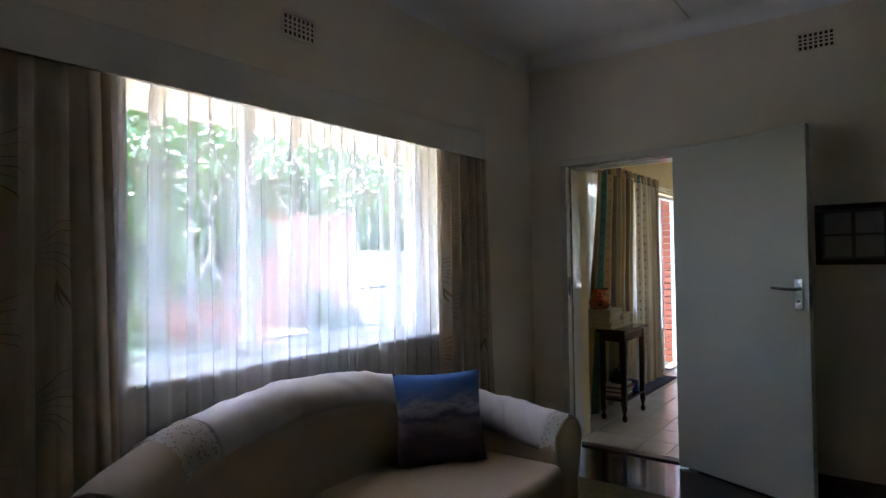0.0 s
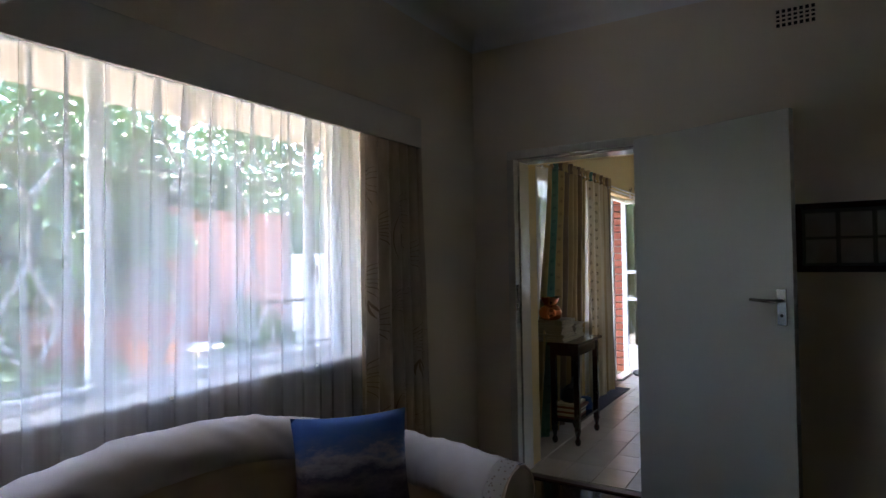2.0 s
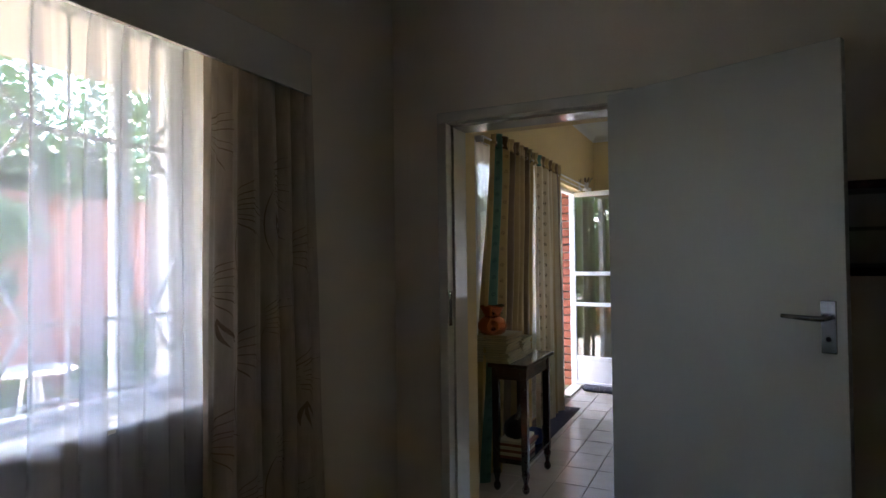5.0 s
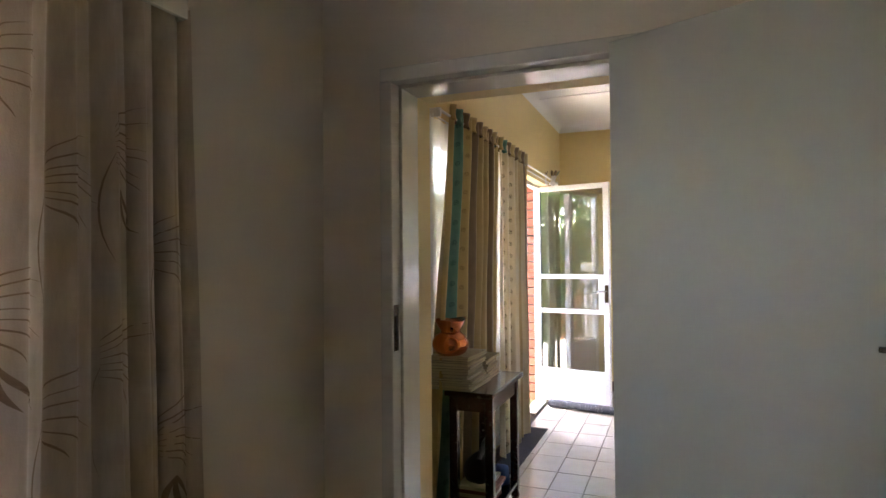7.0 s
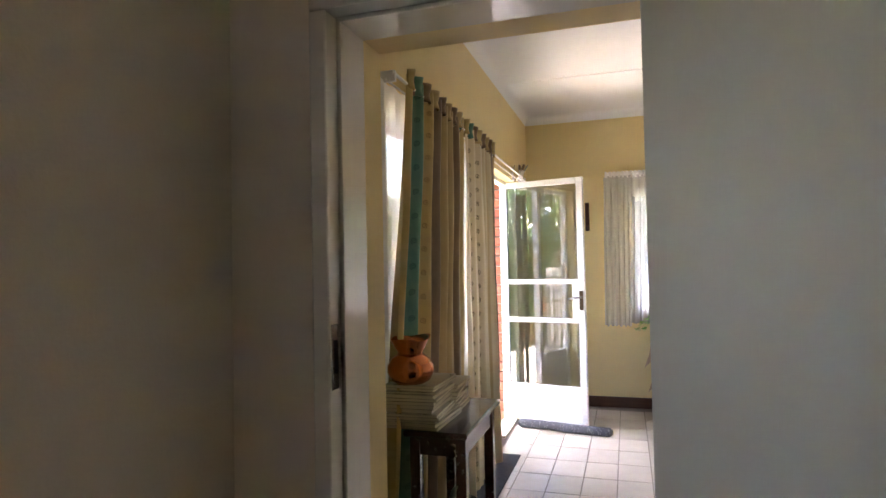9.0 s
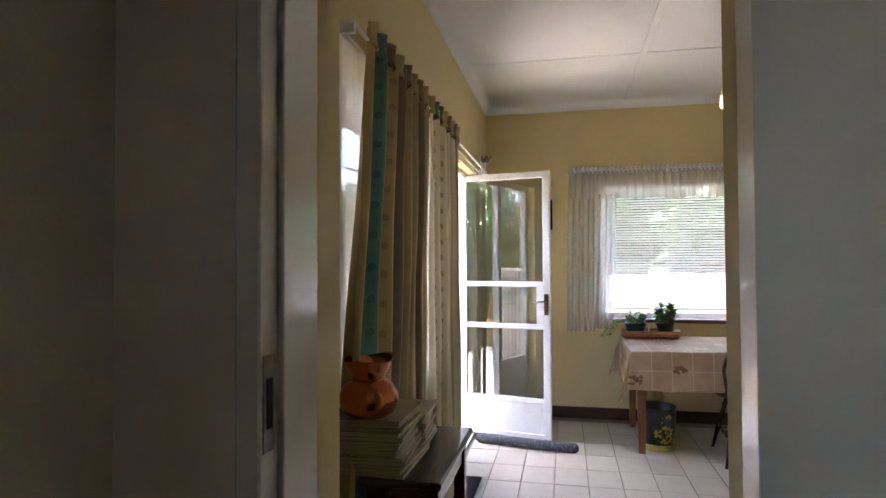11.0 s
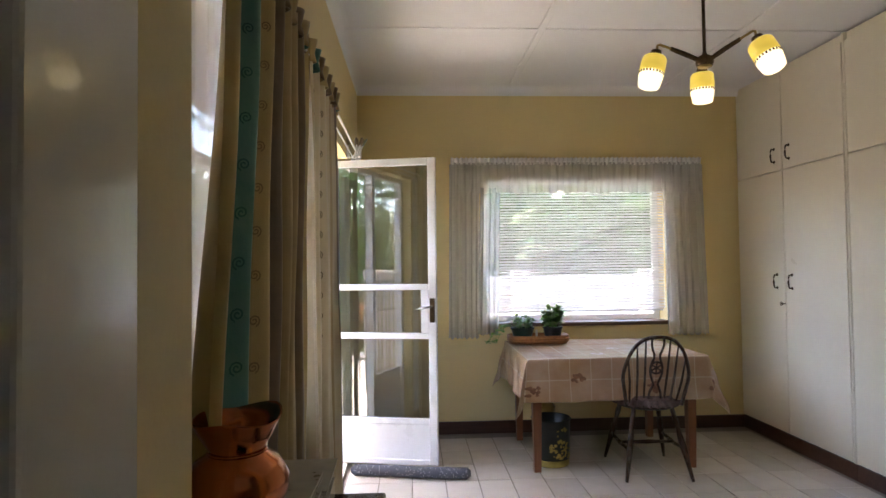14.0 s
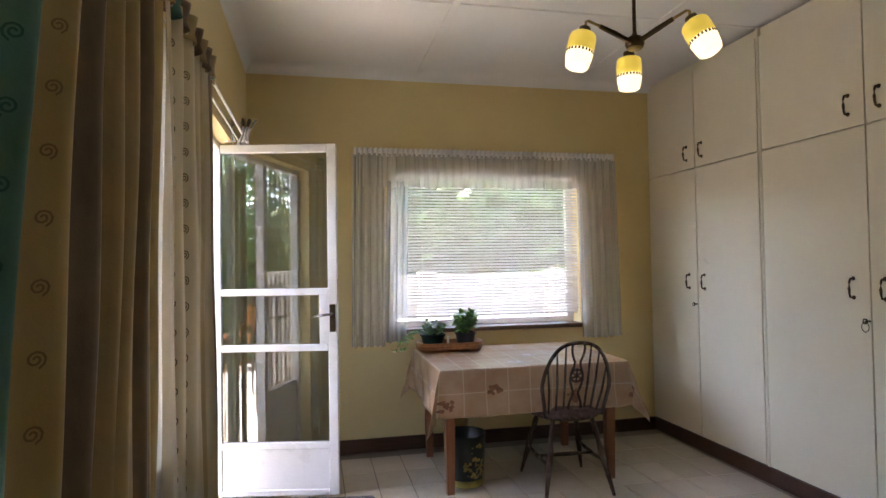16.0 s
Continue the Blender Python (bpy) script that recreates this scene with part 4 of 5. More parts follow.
part("seat_base", boxed(-1.76, -1.10, 0.50, 2.22, 0.08, 0.30, 0.02), SOFA, sofa)
for y0, y1 in ((0.50, 1.352), (1.36, 2.22)):
    part("seat_cushion", boxed(-1.76, -1.07, y0, y1, 0.30, 0.455, 0.045, 4), SOFA, sofa, "", True)
for i, x in enumerate((0, 1)):
    part("piping", tube(bmesh.new(), [sofa_point(x, j, 0.003) for j in range(1, 16)], 0.006, 6), SOFA, sofa)
part("seam_piping", tube(bmesh.new(), [sofa_point(0.265, j * 0.5, 0.003) for j in range(2, 28)], 0.006, 6), SOFA, sofa)
for x, y in ((-1.16, 0.42), (-1.16, 2.29), (-1.82, 0.6), (-1.82, 2.05)):
    part("foot", lathe(bmesh.new(), [(0.02, 0.0), (0.03, 0.04), (0.03, 0.075)], 12, (x, y, 0.012)), MAHOGANY, sofa)


def cover(name, label, s0, s1, j0, j1, lace0, lace1, seed):
    """A cloth laid over the rolled top, with crocheted ends."""
    c = thing(name, label, "cover", group="sofa covers")
    def fn(u, v, off=0.008):
        s, j = s0 + (s1 - s0) * u, j0 + (j1 - j0) * v
        j += 0.25 * math.sin(u * 9 + seed) * (v - 0.3)
        n = 0.010 * (noise.noise(Vector((u * 9 + seed, v * 4, 0))) + 0.6 * noise.noise(Vector((u * 25 + v * 9, v * 3, seed)))) + 0.005 * max(0, noise.noise(Vector((u * 14 - v * 11, v * 2, seed + 4))))
        return sofa_point(s, j, off + n)
    a, b = lace0, 1 - lace1
    thick(part("cloth", grid_surface(lambda u, v: fn(a + (b - a) * u, v), 70, 16), SOFA_CLOTH, c, "", True), 0.002)
    for p, q in ((0, a), (b, 1)):
        if q - p > 0.01:
            part("lace_edge", grid_surface(lambda u, v: fn(p + (q - p) * u, v + 0.06 * math.sin(u * 3)), 14, 12), LACE, c, "open crochet lace edge", True)
    return c


cover("sofa_runner", "white cotton runner with crochet ends over the sofa back", 0.355, 0.705, 4, 12.2, 0.13, 0.10, 1.0)
cover("arm_cover", "white cotton arm cover with crochet edge", 0.76, 0.995, 3.5, 12.4, 0.0, 0.14, 2.0)
cover("arm_cover", "white cotton arm cover with embroidered motif", 0.02, 0.24, 3.5, 12.6, 0.10, 0.0, 3.0)

cush = thing("cushion", "square blue cushion with a mountain landscape print", "cushion", (-1.60, 1.98, 0.635), 0)
cush.matrix_basis = pose(-1.555, 1.95, 0.645, 0, -14, -38)
def pillow(side):
    def fn(u, v):
        a, b = u * 2 - 1, v * 2 - 1
        puff = 0.07 * (max(0, 1 - a * a) ** 0.55) * (max(0, 1 - b * b) ** 0.55)
        pin = 1 - 0.07 * (1 - a * a) * abs(b) ** 3 - 0.0
        pin2 = 1 - 0.07 * (1 - b * b) * abs(a) ** 3
        return Vector((side * puff, a * 0.205 * pin2, b * 0.205 * pin))
    return fn
bm = grid_surface(pillow(1), 24, 24)
part("front", bm, CUSHION, cush, "printed front", True)
part("back", grid_surface(pillow(-1), 24, 24), BLUE_CLOTH, cush, "plain blue back", True)


# ---- back room things ----
def cupboard(y0, y1, mid, with_key):
    c = thing("cupboard", "tall cream painted built-in cupboard with bronze handles", "cupboard", group="built-in cupboards")
    part("body", boxed(CX + 0.022, 1.8, y0, y1, 0.10, 2.77), CUP_PAINT, c)
    part("plinth", boxed(CX + 0.004, CX + 0.05, y0, y1, 0, 0.099), SKIRT, c, "dark brown plinth")
    part("edge_strip", boxed(CX + 0.002, CX + 0.022, y0, y0 + 0.022, 0.10, 2.77, 0.003, 1), CUP_PAINT, c)
    for z0, z1, hz in ((0.106, 2.006, 1.20), (2.014, 2.715, 2.13)):
        for a, b, s in ((y0 + 0.026, mid - 0.003, 1), (mid + 0.003, y1 - 0.004, -1)):
            d = part("door", boxed(CX, CX + 0.02, a, b, z0, z1, 0.0025, 2), CUP_PAINT, c)
            hy = (b - 0.075) if s > 0 else (a + 0.09)
            bm = tube(bmesh.new(), [(CX, hy, hz - 0.048), (CX - 0.022, hy, hz - 0.046), (CX - 0.027, hy, hz - 0.03), (CX - 0.029, hy, hz), (CX - 0.027, hy, hz + 0.03), (CX - 0.022, hy, hz + 0.046), (CX, hy, hz + 0.048)], [0.006, 0.005, 0.005, 0.0065, 0.005, 0.005, 0.006], 8)
            part("handle", bm, BRASS_DARK, d, "dark bronze bow handle", True)
            for e in (-0.048, 0.048):
                part("handle_rose", lathe(bmesh.new(), [(0.011, 0), (0.011, 0.003), (0.006, 0.005)], 10, m=Matrix.Translation((CX, hy, hz + e)) @ Matrix.Rotation(radians(-90), 4, "Y")), BRASS_DARK, d)
    if with_key:
        k = part("key", tube(bmesh.new(), [(CX, mid + 0.008, 1.04), (CX - 0.028, mid + 0.008, 1.04)], 0.004, 8), BRASS_DARK, c, "key in the lock")
        part("key_bow", tube(bmesh.new(), [(CX - 0.03 + 0.0 * a, mid + 0.008 + 0.012 * math.cos(a), 1.04 + 0.012 * math.sin(a)) for a in [2 * math.pi * q / 12 for q in range(12)]], 0.003, 6, True), BRASS_DARK, k)
    return c


cupboard(7.035, FY - 0.004, 7.672, True)
cu = cupboard(5.66, 7.031, 6.335, True)
part("key_ring", tube(bmesh.new(), [(CX - 0.03, 6.343 + 0.02 * math.cos(a), 1.012 + 0.024 * math.sin(a)) for a in [2 * math.pi * q / 16 for q in range(16)]], 0.0018, 6, True), CHROME, cu)
cupboard(4.26, 5.656, 4.95, False)

# ceiling lamp with three shades
LH = Vector((-0.149, 6.283, 2.32))
lamp = thing("ceiling_lamp", "three-armed dark metal ceiling lamp with lit yellow glass shades", "lamp", LH)
part("rod", tube(bmesh.new(), [(0, 0, 0.02), (0, 0, CEIL_B - LH.z - 0.03)], 0.008, 10), BRASS_DARK, lamp)
part("ceiling_rose", lathe(bmesh.new(), [(0.012, -0.06), (0.05, -0.03), (0.055, 0.0)], 20, (0, 0, CEIL_B - LH.z)), BRASS_DARK, lamp, "", True)
part("hub", lathe(bmesh.new(), [(0.006, -0.03), (0.036, -0.028), (0.042, -0.01), (0.034, 0.015), (0.012, 0.028), (0.006, 0.05)], 20), BRASS_DARK, lamp, "", True)
part("hub_ring", lathe(bmesh.new(), [(0.0, -0.034), (0.032, -0.034), (0.034, -0.028)], 20), BRASS, lamp, "", True)
for ang, tilt in ((66, 2), (-54, 25), (183, 14)):
    ca_, sa_ = math.cos(radians(ang)), math.sin(radians(ang))
    P = lambda r, z: (ca_ * r, sa_ * r, z)
    arm = part("arm", tube(bmesh.new(), [P(0.03, 0.0), P(0.10, 0.027), P(0.17, 0.052)], [0.011, 0.012, 0.010], 10), BRASS_DARK, lamp, "", True)
    part("arm_tip", tube(bmesh.new(), [P(0.17, 0.052), P(0.225, 0.070), P(0.236, 0.066), P(0.242, 0.034)], 0.006, 8), BRASS, arm, "", True)
    m = Matrix.Translation(P(0.243, 0.034)) @ Matrix.Rotation(radians(ang), 4, "Z") @ Matrix.Rotation(radians(-tilt), 4, "Y")
    part("socket", lathe(bmesh.new(), [(0.008, 0.012), (0.024, 0.006), (0.028, -0.012), (0.028, -0.028)], 16, m=m), BRASS_DARK, lamp, "", True)
    top = bmesh.new()
    rings = []
    for z, r in ((-0.022, 0.030), (-0.026, 0.050), (-0.036, 0.0565), (-0.07, 0.0585), (-0.105, 0.0590)):
        rings.append((r, z))
    lathe(top, rings, 48, m=m)
    for i, v in enumerate(top.verts):
        if i % 2:
            ax = m @ Vector((0, 0, 0))
            v.co = ax + (v.co - ax) * 0.985
    sh = part("shade", top, BULB_TOP, lamp, "ribbed yellow glass shade, lit", True)
    part("shade_bowl", lathe(bmesh.new(), [(0.0575, -0.118), (0.0545, -0.14), (0.0505, -0.162), (0.0475, -0.174), (0.042, -0.178), (0.0, -0.176)], 32, m=m), BULB_LOW, sh, "glowing white lower glass", True)
    part("shade_band", lathe(bmesh.new(), [(0.0590, -0.105), (0.0585, -0.1115), (0.0578, -0.118)], 32, m=m), BULB_LOW, sh)
    for k in range(24):
        a = 2 * math.pi * k / 24
        mm = m @ Matrix.Rotation(a, 4, "Z")
        b = box(bmesh.new(), 0.0575, 0.0602, -0.0045, 0.0045, -0.117, -0.106)
        b.transform(mm)
        part("band_mark", b, BRASS_DARK, sh)

# table, cloth, tray, plants
tab = thing("dining_table", "reddish wooden table with square tapered legs", "table")
part("tabletop", boxed(-0.825, 0.305, 7.27, 8.13, 0.715, 0.742, 0.004), PINE, tab)
for x0, x1, y0, y1 in ((-0.745, 0.23, 7.335, 7.36), (-0.745, 0.23, 8.06, 8.085), (-0.77, -0.745, 7.375, 8.05), (0.235, 0.26, 7.375, 8.05)):
    part("apron", boxed(x0, x1, y0, y1, 0.61, 0.715), PINE, tab)
for x, y in ((-0.77, 7.37), (0.258, 7.375), (-0.76, 8.07), (0.258, 8.07)):
    bm = bmesh.new()
    a = [bm.verts.new((x + sx * 0.032, y + sy * 0.032, 0.714)) for sx, sy in ((-1, -1), (1, -1), (1, 1), (-1, 1))]
    b = [bm.verts.new((x + sx * 0.022, y + sy * 0.022, 0.0)) for sx, sy in ((-1, -1), (1, -1), (1, 1), (-1, 1))]
    for k in range(4):
        bm.faces.new((a[k], a[(k + 1) % 4], b[(k + 1) % 4], b[k]))
    bm.faces.new(a)
    bm.faces.new(b[::-1])
    bmesh.ops.recalc_face_normals(bm, faces=bm.faces)
    part("leg", bm, PINE, tab)

TX0, TX1, TY0, TY1, TZ = -0.85, 0.325, 7.245, 8.155, 0.748
def cloth_fn(u, v):
    """Flat top with a skirt hanging all round, folded outwards at the corners."""
    dx, dy = 0.27, 0.27
    x = TX0 - dx + (TX1 - TX0 + 2 * dx) * u
    y = TY0 - dy + (TY1 - TY0 + 2 * dy) * v
    ox = max(TX0 - x, 0) + max(x - TX1, 0)
    oy = max(TY0 - y, 0) + max(y - TY1, 0)
    sx, sy = (-1 if x < TX0 else 1), (-1 if y < TY0 else 1)
    cx, cy = min(max(x, TX0), TX1), min(max(y, TY0), TY1)
    drop = max(ox, oy)
    wave = 0.010 * math.sin(9 * (x + y) + 1) + 0.006 * math.sin(23 * (x - y))
    k = drop / 0.27
    fold = min(ox, oy)
    px = cx + sx * ((0.028 + wave) * k * (ox > 0) + fold * 0.26)
    py = cy + sy * ((0.022 + wave) * k * (oy > 0) + fold * 0.22)
    z = TZ - drop - (0.35 * fold)
    z += 0.0015 * math.sin(17 * x) * math.cos(13 * y) * (drop == 0)
    if sy > 0 and oy > 0:
        py = min(py, FY - 0.06)
    return Vector((px, py, z))
cl = thing("tablecloth", "peach oilcloth with pale squares and brown fruit motifs", "tablecloth")
thick(part("cloth", grid_surface(cloth_fn, 108, 96, lambda u, v: (u * (TX1 - TX0 + 0.54), v * (TY1 - TY0 + 0.54))), OILCLOTH, cl, "", True), 0.002)
rng = random.Random(5)
for cu_, cv_ in ((0.345, 0.10), (0.175, 0.05), (0.10, 0.30), (0.86, 0.06), (0.62, 0.06), (0.55, 0.45), (0.75, 0.62), (0.33, 0.72), (0.08, 0.62), (0.45, 0.28), (0.9, 0.35)):
    bm = bmesh.new()
    for k in range(9):
        ou, ov, r = cu_ + rng.uniform(-0.022, 0.022), cv_ + rng.uniform(-0.02, 0.02), rng.uniform(0.007, 0.014)
        ring = []
        for q in range(9):
            a = 2 * math.pi * q / 9
            u, v = ou + r * math.cos(a) * rng.uniform(0.6, 1.1) * 0.9, ov + r * math.sin(a) * rng.uniform(0.6, 1.1)
            p = cloth_fn(min(max(u, 0), 1), min(max(v, 0), 1))
            e = cloth_fn(min(max(u, 0), 1), min(max(v + 0.01, 0), 1)) - p
            f = cloth_fn(min(max(u + 0.01, 0), 1), min(max(v, 0), 1)) - p
            nn = f.cross(e)
            nn = nn.normalized() if nn.length > 1e-9 else Vector((0, 0, 1))
            ring.append(bm.verts.new(p + nn * (0.0022 + 0.0002 * k)))
        bm.faces.new(ring)
    part("fruit_motif", bm, MOTIF, cl, "brown fruit motif")

def tray():
    t = thing("wicker_tray", "oblong brown wicker tray on the table", "tray", (-0.62, 8.0, 0.752))
    def outline(k, r):
        a = 2 * math.pi * k / 48
        c, s = math.cos(a), math.sin(a)
        e = 0.35
        return (0.225 + r) * (abs(c) ** e) * (1 if c > 0 else -1), (0.115 + r) * (abs(s) ** 0.6) * (1 if s > 0 else -1)
    bm = bmesh.new()
    rings = [[bm.verts.new((*outline(k, r), z)) for k in range(48)] for r, z in ((-0.01, 0.0), (0.0, 0.03), (0.006, 0.055), (-0.004, 0.055), (-0.01, 0.008))]
    for a, b in zip(rings, rings[1:]):
        for k in range(48):
            bm.faces.new((a[k], a[(k + 1) % 48], b[(k + 1) % 48], b[k]))
    bm.faces.new(rings[0][::-1])
    bm.faces.new(rings[-1])
    part("basket", bm, WICKER, t, "", True)
    for z, r in ((0.056, 0.001), (0.022, 0.001), (0.038, 0.003)):
        part("cane_band", tube(bmesh.new(), [(*outline(k, r), z) for k in range(48)], 0.0055, 6, True), WICKER, t, "", True)
    return t
tray()


def leaf_mesh(bm, p, d, up, ln, w):
    s = d.cross(up)
    s = s.normalized() if s.length > 0.01 else Vector((1, 0, 0))
    a, b, c, e = (bm.verts.new(q) for q in (p, p + d * ln * 0.5 + s * w, p + d * ln - up * ln * 0.15, p + d * ln * 0.5 - s * w))
    bm.faces.new((a, b, c, e))


def pot_plant(at, r, h, mat, label, stems, height, leaf, seed, trail=0):
    pl = thing("pot_plant", label, "plant", at, group="pot plants on the tray")
    part("pot", lathe(bmesh.new(), [(r * 0.74, 0), (r * 0.98, h * 0.88), (r * 1.06, h * 0.88), (r * 1.06, h), (r * 0.95, h), (r * 0.9, h * 0.8), (0.0, h * 0.8)], 28), mat, pl, "", False)
    part("soil", lathe(bmesh.new(), [(r * 0.9, h * 0.82), (r * 0.5, h * 0.85), (0.0, h * 0.86)], 16), SOIL, pl)
    rng = random.Random(seed)
    st, lv = bmesh.new(), bmesh.new()
    for k in range(stems + trail):
        a = rng.uniform(0, 6.28)
        out = rng.uniform(0.2, 1.0)
        pts = []
        droop = k >= stems
        if droop:
            a = rng.uniform(2.7, 3.7)
        for q in range(7):
            s = q / 6
            if droop:
                rr, z = r * 0.6 + (0.15 + 0.02 * (k - stems)) * s, h + 0.05 * math.sin(s * 2.2) - 0.15 * s * s
            else:
                rr, z = r * 0.3 + out * r * 0.9 * s, h * 0.8 + height * s * (1.1 - 0.45 * out)
            pts.append(Vector((rr * math.cos(a), rr * math.sin(a) * (0.4 if droop else 0.8), z)))
        tube(st, pts, 0.0018, 5)
        for q in range(2, 7):
            for _ in range(3):
                d = Vector((rng.uniform(-1, 1), rng.uniform(-1, 1), rng.uniform(-0.2, 0.7))).normalized()
                leaf_mesh(lv, pts[q], d, Vector((0, 0, 1)), leaf * rng.uniform(0.6, 1.2), leaf * 0.36)
    part("stems", st, LEAF, pl)
    part("foliage", lv, LEAF, pl)
    return pl


pot_plant((-0.735, 8.015, 0.761), 0.085, 0.105, POT_GREEN, "trailing plant in a dark green plastic pot", 20, 0.11, 0.036, 3, 5)
pot_plant((-0.50, 8.015, 0.761), 0.072, 0.11, POT_BLACK, "leafy plant in a black plastic pot", 18, 0.17, 0.065, 9)
tagged(part("plant_tag", boxed(-0.64, -0.625, 7.985, 7.987, 0.77, 0.85), RUNNER, None, "white plastic plant tag standing in the tray"), category="tag")


# wheel-back chair
ch = thing("windsor_chair", "dark wooden wheel-back chair with a frilled seat pad", "chair", (-0.05, 7.355, 0), -3)
bm = lathe(bmesh.new(), [(0.0, -0.02), (0.17, -0.02), (0.205, -0.005), (0.21, 0.008), (0.20, 0.018), (0.0, 0.014)], 36, (0, 0, 0.44))
part("seat", bm, CHAIR_WOOD, ch, "", True)
for sx, sy in ((-1, -1), (1, -1), (-1, 1), (1, 1)):
    top, foot = Vector((0.12 * sx, 0.13 * sy, 0.43)), Vector((0.205 * sx + 0.0, 0.245 * sy + 0.01, 0.0))
    pts = [top.lerp(foot, k / 10) for k in range(11)]
    part("leg", tube(bmesh.new(), pts, [0.013, 0.015, 0.018, 0.0135, 0.019, 0.021, 0.019, 0.016, 0.014, 0.012, 0.010], 10), CHAIR_WOOD, ch, "", True)
for sx in (-1, 1):
    part("stretcher", tube(bmesh.new(), [(0.172 * sx, -0.20, 0.185), (0.172 * sx, 0.0, 0.175), (0.172 * sx, 0.205, 0.185)], [0.009, 0.014, 0.009], 8), CHAIR_WOOD, ch, "", True)
part("stretcher", tube(bmesh.new(), [(-0.172, 0, 0.178), (0, 0, 0.178), (0.172, 0, 0.178)], [0.009, 0.014, 0.009], 8), CHAIR_WOOD, ch, "", True)
def hoop(a):
    w, hgt = 0.217, 0.44
    x, z = w * math.copysign(abs(math.cos(a)) ** 0.75, math.cos(a)), hgt * max(0, math.sin(a)) ** 0.8
    if math.sin(a) < 0.35:
        x *= 0.80 + 0.20 * math.sin(a) / 0.35
    return Vector((x, -0.155 - 0.24 * z - 0.0 * x, 0.45 + z))
part("bow", tube(bmesh.new(), [hoop(math.pi * k / 40) for k in range(41)], 0.0115, 10), CHAIR_WOOD, ch, "bent hoop back", True)
for k in range(8):
    t = (k - 3.5) / 3.5
    if abs(t) < 0.2:
        continue
    xb, xt = t * 0.145, t * 0.178
    a = math.acos(max(-1, min(1, math.copysign(abs(xt / 0.217) ** (1 / 0.75), xt))))
    part("spindle", tube(bmesh.new(), [(xb, -0.155 + 0.03 * (abs(t)), 0.45), Vector((xb, -0.16, 0.45)).lerp(hoop(a), 0.5), hoop(a)], [0.006, 0.0075, 0.005], 8), CHAIR_WOOD, ch, "", True)
spl = part("splat", bmesh.new(), CHAIR_WOOD, ch, "pierced splat with a carved wheel")
for sx in (-1, 1):
    pts = []
    for k in range(17):
        z = 0.45 + 0.44 * k / 16
        w = 0.012 + 0.026 * abs(math.sin((z - 0.45) / 0.44 * math.pi * 2.5 + 0.6))
        pts.append((sx * w, -0.155 - 0.24 * (z - 0.45), z))
    part("splat_side", tube(bmesh.new(), pts, 0.0075, 8), CHAIR_WOOD, spl, "", True)
wz = 0.695
wy = -0.155 - 0.24 * (wz - 0.45)
part("wheel_rim", tube(bmesh.new(), [(0.037 * math.cos(a), wy - 0.24 * 0.037 * math.sin(a), wz + 0.037 * math.sin(a)) for a in [2 * math.pi * q / 24 for q in range(24)]], 0.0065, 8, True), CHAIR_WOOD, spl, "", True)
for q in range(6):
    a = math.pi * q / 3 + 0.5
    part("wheel_spoke", tube(bmesh.new(), [(0, wy, wz), (0.037 * math.cos(a), wy - 0.009 * math.sin(a), wz + 0.037 * math.sin(a))], 0.005, 6), CHAIR_WOOD, spl)
pad = thing("seat_pad", "dark patterned seat pad with a frilled edge on the chair", "cushion", (-0.045, 7.37, 0.459), -3)
part("pad", lathe(bmesh.new(), [(0.0, 0.0), (0.185, 0.0), (0.20, 0.02), (0.185, 0.044), (0.0, 0.05)], 32), SEAT_PAD, pad, "", True)
def frill(u, v):
    a = 2 * math.pi * u
    r = 0.198 + 0.034 * v + 0.008 * v * math.sin(30 * a)
    return Vector((r * math.cos(a), r * math.sin(a), 0.022 - 0.035 * v + 0.004 * math.sin(30 * a + 1)))
thick(part("frill", grid_surface(frill, 180, 3), SEAT_PAD, pad, "", True), 0.002)

# bin and brass pot under the table
bn = thing("waste_bin", "black painted tin bin with gold flowers on the floor", "bin", (-0.64, 7.53, 0))
bn.scale = (1.25, 1.25, 1.0)
part("drum", lathe(bmesh.new(), [(0.092, 0.0), (0.094, 0.006), (0.104, 0.30), (0.108, 0.305), (0.104, 0.31), (0.10, 0.302), (0.09, 0.012), (0.0, 0.01)], 40), BIN_TIN, bn, "", True)
part("base_band", lathe(bmesh.new(), [(0.0945, 0.004), (0.0962, 0.045)], 40), GOLD_PAINT, bn, "gold painted band", True)
rng = random.Random(11)
for k in range(70):
    a, z = rng.gauss(-1.15, 0.34), 0.06 + abs(rng.gauss(0.07, 0.055))
    if k > 52:
        a, z = -1.15 + rng.choice((-1, 1)) * rng.uniform(0.5, 0.85), rng.uniform(0.05, 0.16)
    z = min(z, 0.26)
    r = 0.0955 + 0.034 * z + 0.0012
    sz = rng.uniform(0.005, 0.012)
    bm = bmesh.new()
    ring = []
    for q in range(7):
        b = 2 * math.pi * q / 7
        rr = sz * rng.uniform(0.6, 1.1)
        aa = a + rr * math.cos(b) / r
        ring.append(bm.verts.new((r * math.cos(aa), r * math.sin(aa), z + rr * math.sin(b))))
    bm.faces.new(ring)
    part("painted_flower", bm, GOLD_PAINT, bn)
can = thing("brass_pot", "dull brass pot standing behind the bin", "pot", (-0.625, 7.83, 0))
part("body", lathe(bmesh.new(), [(0.06, 0), (0.075, 0.02), (0.082, 0.30), (0.088, 0.31), (0.07, 0.34), (0.085, 0.42), (0.08, 0.425), (0.0, 0.41)], 32), BRASS, can, "", True)

